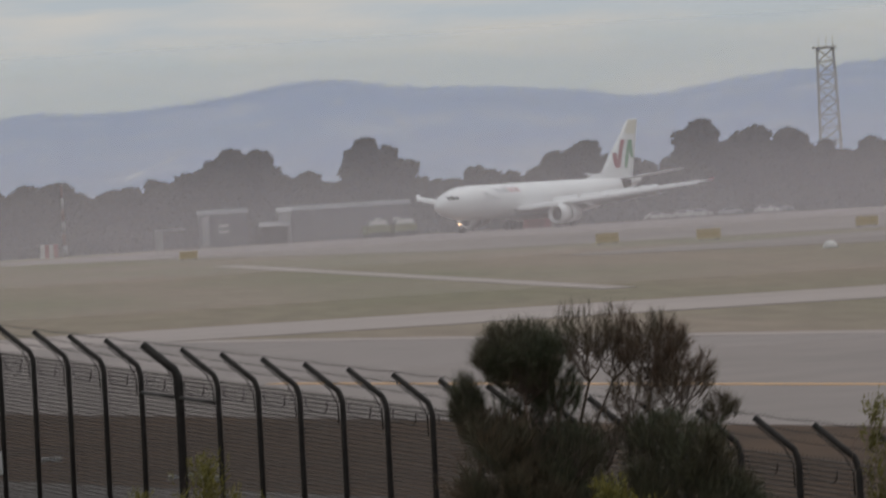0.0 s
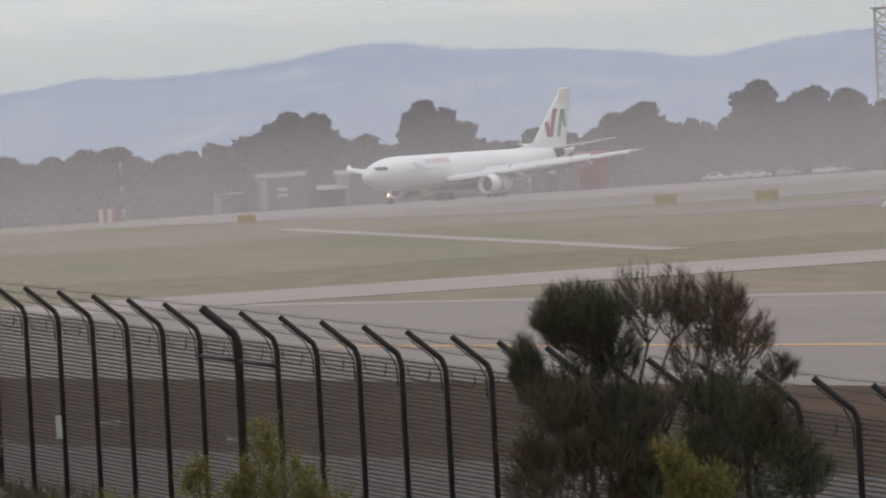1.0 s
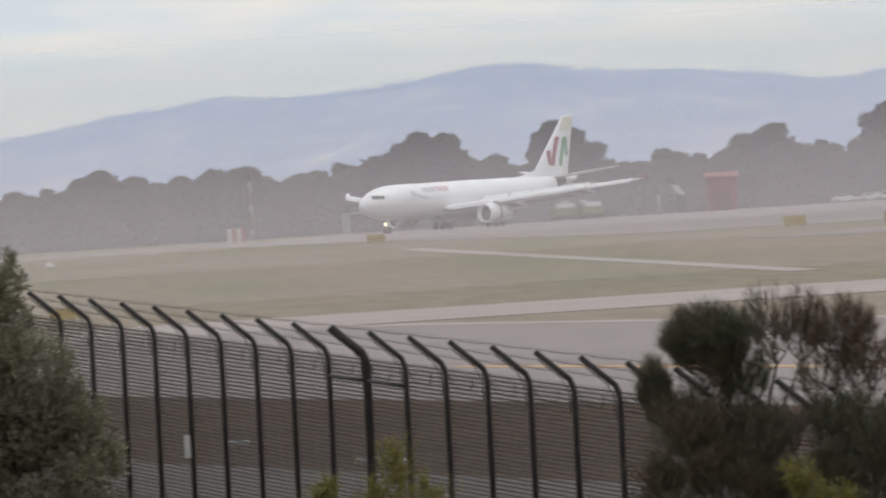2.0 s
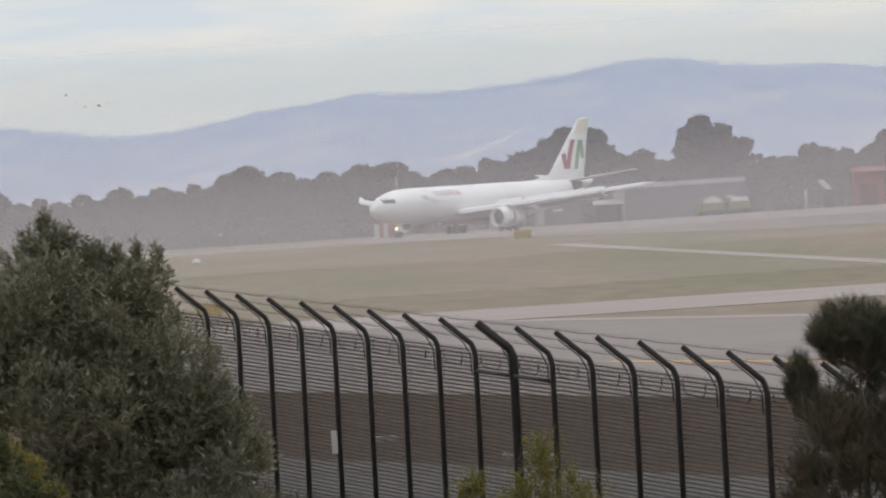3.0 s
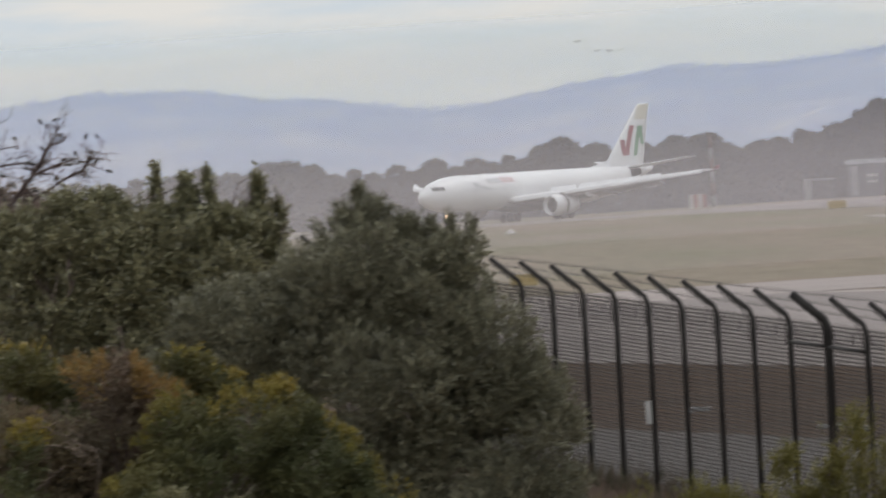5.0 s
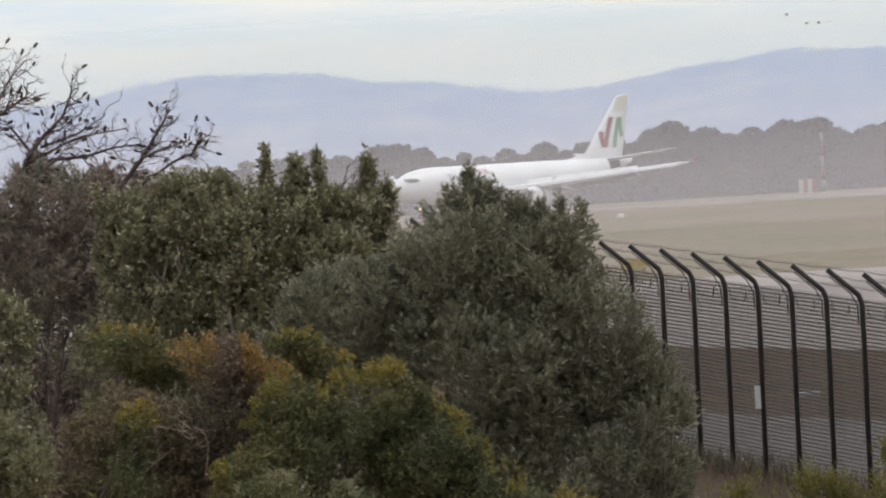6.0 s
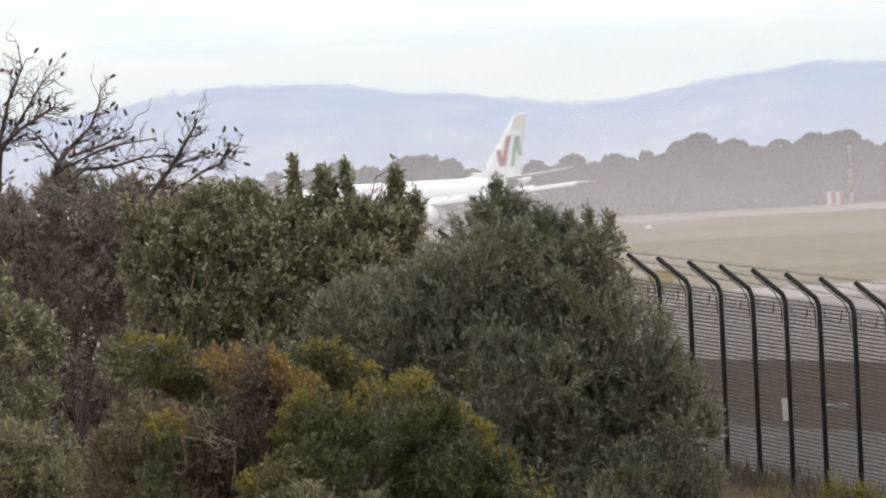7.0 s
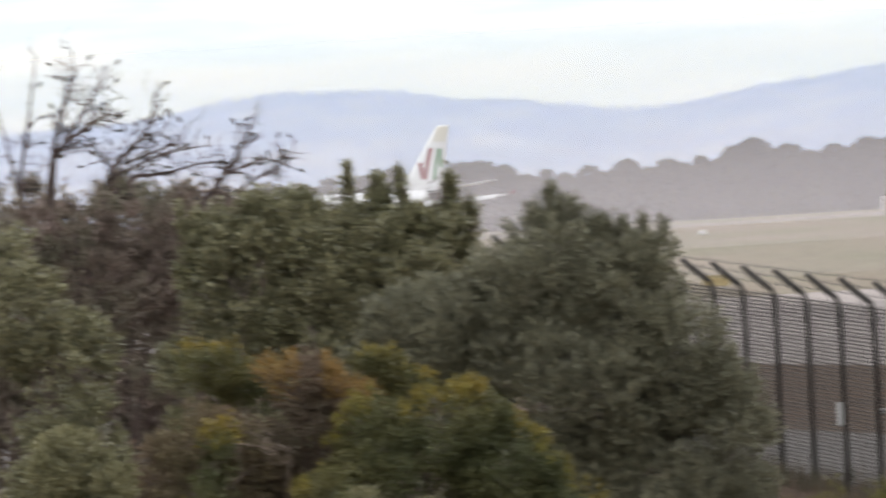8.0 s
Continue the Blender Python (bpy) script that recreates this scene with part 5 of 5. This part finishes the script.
def build_airliner():
    """A twin-engined wide-body; its nose at the origin, x aft, y to its left, z up from the runway."""
    root = tagged(empty("airliner"), "white twin-engined wide-body airliner rolling on the runway, landing light lit", "airliner")

    def hull(x):
        """Centre height and half-sizes of the body at x."""
        if x < 9:
            t = max(x, 0.0) / 9
            r = 2.82 * (1 - (1 - t) ** 2.2) ** 0.6
            return 4.93 - 0.35 * (1 - t) ** 1.5, r * 1.007, r * 1.007
        if x < 38:
            return 4.93, 2.84, 2.84
        t = (x - 38) / 20.8
        r = 2.82 * (1 - t ** 1.7 * 0.88)
        return 4.93 + 2.82 * (1 - r / 2.82) * 0.92, r * (1.007 - 0.1 * t), r * 1.007

    rings = []
    for x in (0.0, 0.15, 0.5, 1.0, 1.8, 2.8, 4.0, 5.5, 7.2, 9, 14, 20, 26, 32, 38, 41, 44, 47, 50, 52.5, 55, 57, 58.5, 58.8):
        z, a, b = hull(x)
        a, b = max(a, 0.05), max(b, 0.05)
        rings.append([(x, a * math.sin(w), z + b * math.cos(w)) for w in np.linspace(0, 2 * math.pi, 37)[:-1]])
    body = part("fuselage", loft(rings), WHITE, root, "plain white fuselage", True)
    # belly fairing
    fair = [[(x, a * math.sin(w), 2.75 + b * math.cos(w)) for w in np.linspace(0, 2 * math.pi, 25)[:-1]] for x, a, b in ((17.5, 0.3, 0.2), (19.5, 2.2, 0.9), (23, 3.1, 1.15), (30, 3.1, 1.15), (34, 2.2, 0.9), (37, 0.3, 0.2))]
    part("belly_fairing", loft(fair), GREY_PAINT, root, "pale grey belly fairing", True)

    def skin(x0, x1, w0, w1, name, mat, label, lift=0.02, slant=0.0):
        """A patch laid on the body's skin between two stations and two angles from the top (left side)."""
        g = []
        for x in np.linspace(x0, x1, 7):
            row = []
            for w in np.linspace(w0, w1, 5):
                xx = x + slant * (w - w0)
                z, a, b = hull(xx)
                row.append((xx, (a + lift) * math.sin(w), z + (b + lift) * math.cos(w)))
            g.append(row)
        bm = loft(g, False)
        return part(name, bm, mat, body, label, True)

    def level(x, z):
        """The angle from the top at which the skin at a station lies at a height."""
        c, _, r = hull(x)
        return math.acos(max(-1.0, min(1.0, (z - c) / max(r, 0.05))))

    def pane(sgn, x0, x1, z0, z1):
        g = []
        for x in np.linspace(x0, x1, 5):
            row = []
            for z in np.linspace(z0, z1, 4):
                c, a, r = hull(x)
                w = level(x, z)
                row.append((x - 0.02, sgn * (a + 0.03) * math.sin(w), c + (r + 0.03) * math.cos(w)))
            g.append(row)
        part("cockpit_window", loft(g, False), COCKPIT_GLASS, body, "dark cockpit window", True)

    for s in (1, -1):
        pane(s, 1.75, 2.2, 5.55, 6.15)
        pane(s, 2.27, 2.95, 5.55, 6.2)
        pane(s, 3.03, 3.8, 5.6, 6.15)
    # faded airline lettering, as plain bars
    for x0, x1, w0, w1, m in ((10.0, 11.3, 0.95, 1.30, LETTER_GREY), (11.9, 13.0, 1.20, 1.32, LETTER_GREY), (13.6, 15.0, 0.74, 1.12, LETTER_GREY), (15.4, 16.8, 0.72, 1.10, LETTER_GREY), (17.2, 18.6, 0.70, 1.08, LETTER_RED), (19.0, 20.3, 0.70, 1.08, LETTER_RED), (9.6, 10.4, 1.40, 1.50, LETTER_GREY), (12.6, 14.4, 1.36, 1.46, LETTER_GREY)):
        for s in (1, -1):
            skin(x0, x1, s * w0, s * w1, "lettering_bar", m, "faded lettering as a plain bar", 0.025, s * 1.5)
    # bare metal round the root of the tailplane
    for s in (1, -1):
        skin(51.6, 54.8, s * 0.85, s * 1.75, "tail_plating", DARK_METAL, "dark bare metal at the tailplane root", 0.02)
    me = None
    for i in range(44):
        x = 7.5 + i * 0.98
        if 21.5 < x < 22.5 or 36 < x < 37:
            continue
        z, a, b = hull(x)
        w = math.acos(max(-1, min(1, (5.35 - z) / b)))
        if me is None:
            bm = box(-0.13, 0.13, -0.01, 0.01, -0.18, 0.18, 0.004)
            me = bpy.data.meshes.new("cabin_window")
            bm.to_mesh(me)
            bm.free()
            me.materials.append(GREY_PAINT)
        for s in (1, -1):
            child("cabin_window", me, body, m=Matrix.Translation((x, s * (a + 0.005) * math.sin(w), 5.35)))
    for s, side in ((1, "left"), (-1, "right")):
        secs = []
        for y, le, ch, th, z, tw in ((1.8, 18.2, 12.0, 0.13, 3.3, 0.03), (2.9, 19.0, 11.0, 0.13, 3.35, 0.03), (9.5, 22.7, 7.3, 0.11, 4.05, 0.02), (16, 26.7, 5.6, 0.12, 4.75, 0.01), (23, 31.0, 4.0, 0.125, 5.5, 0.0), (29.2, 34.7, 2.6, 0.12, 6.15, -0.02), (30.0, 35.6, 1.7, 0.10, 6.25, -0.02)):
            secs.append(airfoil(le, ch, th, s * y, z, tw))
        wing = part("wing", loft(secs), WHITE, root, "swept white wing with drooped flaps", True)
        tip = [airfoil(35.3, 1.9, 0.08, s * 29.9, 6.2), airfoil(35.9, 1.2, 0.07, s * 30.2, 6.5), airfoil(36.4, 0.7, 0.07, s * 30.35, 6.85)]
        part("winglet", loft(tip), WHITE if s > 0 else RED, wing, "" if s > 0 else "red inner face")
        # lowered leading-edge slats
        at = lambda y, col: np.interp(y, (2.9, 9.5, 16, 23, 29.2), col)
        for y0, y1 in ((3.4, 8.4), (10.4, 16.0), (16.2, 22.4), (22.6, 28.8)):
            sl = []
            for y in (y0, y1):
                le, z, th = at(y, (19.0, 22.7, 26.7, 31.0, 34.7)), at(y, (3.35, 4.05, 4.75, 5.5, 6.15)), at(y, (0.62, 0.5, 0.42, 0.36, 0.3))
                sl.append([(le - 0.45, s * y, z - 0.25), (le - 0.2, s * y, z + th * 0.55), (le + 0.7, s * y, z + th), (le + 0.6, s * y, z + th * 0.8), (le - 0.05, s * y, z + th * 0.2), (le - 0.25, s * y, z - 0.38)])
            part("slat", loft(sl), WHITE, wing, "lowered white slat")
        # spoilers raised after landing
        for y0, y1 in ((4.2, 8.6), (9.2, 12.2), (12.4, 15.4), (15.6, 18.4), (18.6, 21.4)):
            sp = []
            for y in (y0, y1):
                x, z, c = at(y, (26.3, 27.8, 30.5, 33.6, 36.4)), at(y, (3.75, 4.4, 5.02, 5.7, 6.3)), at(y, (1.7, 1.35, 1.1, 0.8, 0.5))
                sp.append([(x, s * y, z - 0.1), (x + 0.08, s * y, z - 0.12), (x + c * 0.72 + 0.05, s * y, z + c * 0.70), (x + c * 0.7, s * y, z + c * 0.72)])
            part("spoiler", loft(sp), WHITE, wing, "raised white spoiler")
        for y0, y1 in ((3.2, 9.0), (10.2, 20.5)):
            fl = []
            for y in (y0, y1):
                le = np.interp(y, (2.9, 9.5, 16, 23), (29.5, 29.6, 31.9, 34.6))
                z = np.interp(y, (2.9, 9.5, 16, 23), (3.0, 3.75, 4.55, 5.35))
                fl.append([(le, s * y, z), (le + 0.4, s * y, z + 0.12), (le + 2.0, s * y, z - 0.5), (le + 1.9, s * y, z - 0.6), (le + 0.3, s * y, z - 0.2)])
            part("flap", loft(fl), GREY_PAINT, wing, "lowered flap")
        for y in (6.5, 13.0, 18.5):
            z = np.interp(y, (2.9, 9.5, 16, 23), (2.85, 3.6, 4.35, 5.2))
            x = np.interp(y, (2.9, 9.5, 16, 23), (26.5, 27.3, 30.2, 33.2))
            v, f = tube([(x, s * y, z), (x + 1.5, s * y, z - 0.25), (x + 3.8, s * y, z - 0.45), (x + 4.6, s * y, z - 0.5)], [0.08, 0.28, 0.24, 0.04], 8)
            child("flap_fairing", mesh_from("flap_fairing", v, f, GREY_PAINT, True), wing)
        # engine
        ey, ez = s * 9.37, 2.25
        prof = [(21.6, 1.25), (20.6, 1.28), (20.45, 1.40), (20.6, 1.52), (21.5, 1.66), (22.9, 1.67), (22.9, 1.2)]
        rg = [[(x, ey + r * math.sin(w), ez + r * math.cos(w)) for w in np.linspace(0, 2 * math.pi, 33)[:-1]] for x, r in prof]
        eng = part("engine", loft(rg), WHITE, root, "white turbofan nacelle with a dark intake", True)
        rg = [[(x, ey + r * math.sin(w), ez + r * math.cos(w)) for w in np.linspace(0, 2 * math.pi, 33)[:-1]] for x, r in ((22.85, 1.35), (24.2, 1.3))]
        part("reverser_cascade", loft(rg), DARK_METAL, eng, "dark grille of the opened thrust reverser", True)
        rg = [[(x, ey + r * math.sin(w), ez + r * math.cos(w)) for w in np.linspace(0, 2 * math.pi, 33)[:-1]] for x, r in ((23.75, 1.32), (23.7, 1.62), (24.8, 1.56), (26.2, 1.3), (26.8, 1.1), (26.8, 0.85))]
        part("reverser_sleeve", loft(rg), WHITE, eng, "white cowl slid aft", True)
        rg = [[(x, ey + r * math.sin(w), ez + r * math.cos(w)) for w in np.linspace(0, 2 * math.pi, 25)[:-1]] for x, r in ((21.45, 1.27), (21.5, 0.4), (20.9, 0.05))]
        part("fan", loft(rg), DARK_METAL, eng, "dark engine fan", True)
        rg = [[(x, ey + r * math.sin(w), ez + r * math.cos(w)) for w in np.linspace(0, 2 * math.pi, 25)[:-1]] for x, r in ((26.6, 0.84), (27.2, 0.72), (27.9, 0.5), (28.6, 0.08))]
        part("exhaust_cone", loft(rg), DARK_METAL, eng, "dark exhaust cone", True)
        pyl = [[(21.8, ey - 0.2, ez + 1.5), (25.6, ey - 0.25, ez + 1.3), (28.0, ey - 0.1, ez + 1.75), (23.4, ey - 0.2, ez + 2.1)], [(21.8, ey + 0.2, ez + 1.5), (25.6, ey + 0.25, ez + 1.3), (28.0, ey + 0.1, ez + 1.75), (23.4, ey + 0.2, ez + 2.1)]]
        part("pylon", loft(pyl), WHITE, eng)
        st = [airfoil(51.5, 5.2, 0.10, s * 0.9, 7.4), airfoil(54.2, 3.6, 0.09, s * 5.5, 8.0), airfoil(56.3, 1.9, 0.08, s * 9.7, 8.55)]
        part("tailplane", loft(st), WHITE, root, "white tailplane", True)
        # main gear
        gear = part("main_gear", box(28.6, 29.0, s * 5.34 - 0.2, s * 5.34 + 0.2, 0.7, 3.6, 0.1), GREY_PAINT, root, "grey main undercarriage leg")
        for dx in (-0.99, 0.99):
            for dy in (-0.7, 0.7):
                v, f = tube([(28.85 + dx, s * 5.34 + dy - 0.25, 0.69), (28.85 + dx, s * 5.34 + dy - 0.2, 0.69), (28.85 + dx, s * 5.34 + dy + 0.2, 0.69), (28.85 + dx, s * 5.34 + dy + 0.25, 0.69)], [0.55, 0.69, 0.69, 0.55], 20)
                child("wheel", mesh_from("wheel", v, f, TYRE), gear, "black tyre")
        part("gear_door", box(27.8, 30.0, s * 4.0 - 0.04, s * 4.0 + 0.04, 1.3, 2.5, 0.02), WHITE, gear)
    # fin with its stripes

    def fin_le(z):
        return 46.0 + (z - 7.2) * 0.98

    def fin_te(z):
        return 56.5 + (z - 7.2) * 0.24

    secs = []
    for z in (6.6, 7.4, 8.2, 12, 17.0, 17.4):
        a, b = fin_le(z) + (0.4 if z > 17.2 else 0), fin_te(z)
        th = 0.09 * (b - a)
        secs.append([(a, 0, z), (a + 0.1 * (b - a), th * 0.4, z), (a + 0.35 * (b - a), th * 0.5, z), (a + 0.7 * (b - a), th * 0.3, z), (b, 0.02, z), (b, -0.02, z), (a + 0.7 * (b - a), -th * 0.3, z), (a + 0.35 * (b - a), -th * 0.5, z), (a + 0.1 * (b - a), -th * 0.4, z)])
    fin = part("fin", loft(secs), WHITE, root, "white tail fin with red and green stripes", True)
    part("fin_root", loft([[(41.5, 0, 7.5), (47.5, 0.25, 7.5), (47.5, -0.25, 7.5)], [(47.0, 0, 8.6), (47.6, 0.2, 8.6), (47.6, -0.2, 8.6)]]), WHITE, fin)

    def stripe(s, qa, za, qb, zb, wide, mat, label):
        """A slanted band on the fin, from one share of the chord and height to another."""
        g = []
        for k in np.linspace(0, 1, 6):
            z, q0, row = za + (zb - za) * k, qa + (qb - qa) * k, []
            a, b = fin_le(z), fin_te(z)
            th = 0.09 * (b - a)
            for d in np.linspace(-0.5, 0.5, 4):
                q = min(max(q0 + d * wide / (b - a), 0.02), 0.98)
                y = np.interp(q, (0, 0.1, 0.35, 0.7, 1), (0, 0.4, 0.5, 0.3, 0)) * th + 0.04
                row.append((a + q * (b - a), s * y, z))
            g.append(row)
        part("stripe", loft(g, False), mat, fin, label)

    for s in (1, -1):
        stripe(s, 0.40, 9.3, 0.12, 11.8, 1.1, RED, "short dark red stripe")
        stripe(s, 0.46, 9.3, 0.25, 14.0, 1.15, RED, "tall dark red stripe")
        stripe(s, 0.72, 9.2, 0.62, 13.9, 1.05, GREEN, "tall green stripe")
        stripe(s, 0.90, 10.9, 0.68, 13.9, 0.95, GREEN, "short green stripe")
        stripe(s, 0.55, 14.9, 0.55, 17.2, 3.0, CREAM, "cream tail tip")
    gear = part("nose_gear", box(6.5, 6.8, -0.12, 0.12, 0.5, 2.6, 0.05), GREY_PAINT, root, "grey nose undercarriage leg")
    for dy in (-0.35, 0.35):
        v, f = tube([(6.67, dy - 0.2, 0.52), (6.67, dy - 0.15, 0.52), (6.67, dy + 0.15, 0.52), (6.67, dy + 0.2, 0.52)], [0.42, 0.52, 0.52, 0.42], 18)
        child("wheel", mesh_from("wheel", v, f, TYRE), gear, "black tyre")
    bm = bmesh.new()
    bmesh.ops.create_uvsphere(bm, u_segments=12, v_segments=8, radius=0.22, matrix=Matrix.Translation((6.2, 0.0, 1.5)))
    part("landing_light", bm, LAMP, gear, "lit landing light")
    return root

# ---------------------------------------------------------------- birds


def build_birds():
    """A loose flock flying across the sky over the airfield."""
    flock = []
    for dx, dy, dz, tilt in ((-1.35, 0, 0.45, 24), (-0.85, 6, 0.02, -8), (-0.1, -4, -0.32, 18), (0.75, 3, -0.3, 30), (1.4, -2, -0.22, -14)):
        root = tagged(empty("bird"), "small dark bird in level flight", "bird", group="flock of birds")
        rings = [[(x, r * math.sin(w), r * math.cos(w)) for w in np.linspace(0, 2 * math.pi, 9)[:-1]] for x, r in ((-0.12, 0.006), (-0.07, 0.02), (0, 0.034), (0.06, 0.025), (0.09, 0.018), (0.12, 0.005))]
        part("body", loft(rings), BIRD, root, "", True)
        for s in (1, -1):
            lift = math.tan(radians(tilt))
            secs = [[(0.06 - 0.5 * y * y, s * y, y * lift), (-0.06 - 0.3 * y, s * y, y * lift - 0.004), (0.0 - 0.4 * y, s * y, y * lift + 0.012)] for y in (0.02, 0.13, 0.25)]
            part("wing", loft(secs), BIRD, root)
        flock.append((root, dx, dy, dz))
    return flock

# ---------------------------------------------------------------- build

build_ground()
build_pavements()
build_hills()
build_hill_trees()
build_treeline()
build_far_things()
build_haze_sheets()
build_fence()
airliner = build_airliner()
birds = build_birds()
build_weeds()
build_shrubs()
build_banksia()
build_dead_branch()


def motions():
    """The airliner rolls along the runway, slowing a little."""
    psi = radians(51.78)
    rows = []
    for t, s in ((0.0, 0.0), (0.5, 18.0), (1.0, 36.1), (1.5, 54.1), (2.0, 71.9), (2.75, 98.6), (3.5, 124.6), (4.0, 141.7), (4.5, 158.4), (5.0, 175.1), (5.75, 199.8), (6.5, 224.3), (7.0, 240.6), (7.5, 256.6), (8.0, 272.6)):
        x, y = 83.3 - math.cos(psi) * s, 2237.4 - math.sin(psi) * s
        # the nose points along the way of travel; the body's x axis runs aft
        rows.append((t, pose(x, y, 0.05, 0, 0, math.degrees(math.atan2(math.sin(psi), math.cos(psi))))))
    walk(airliner, rows)
    # the flock crosses to the right, each bird bobbing a little
    for i, (bird, dx, dy, dz) in enumerate(birds):
        walk(bird, [(t, pose(-1.53 + 6.57 * (t - 4.5) + dx, 900 + dy, 13.9 + 0.4 * (t - 4.5) + dz + 0.06 * math.sin(5 * t + i), 0, -3, 0)) for t in (0.0, 1.0, 2.0, 3.0, 4.0, 5.0, 6.0, 7.0, 8.0)])


motions()
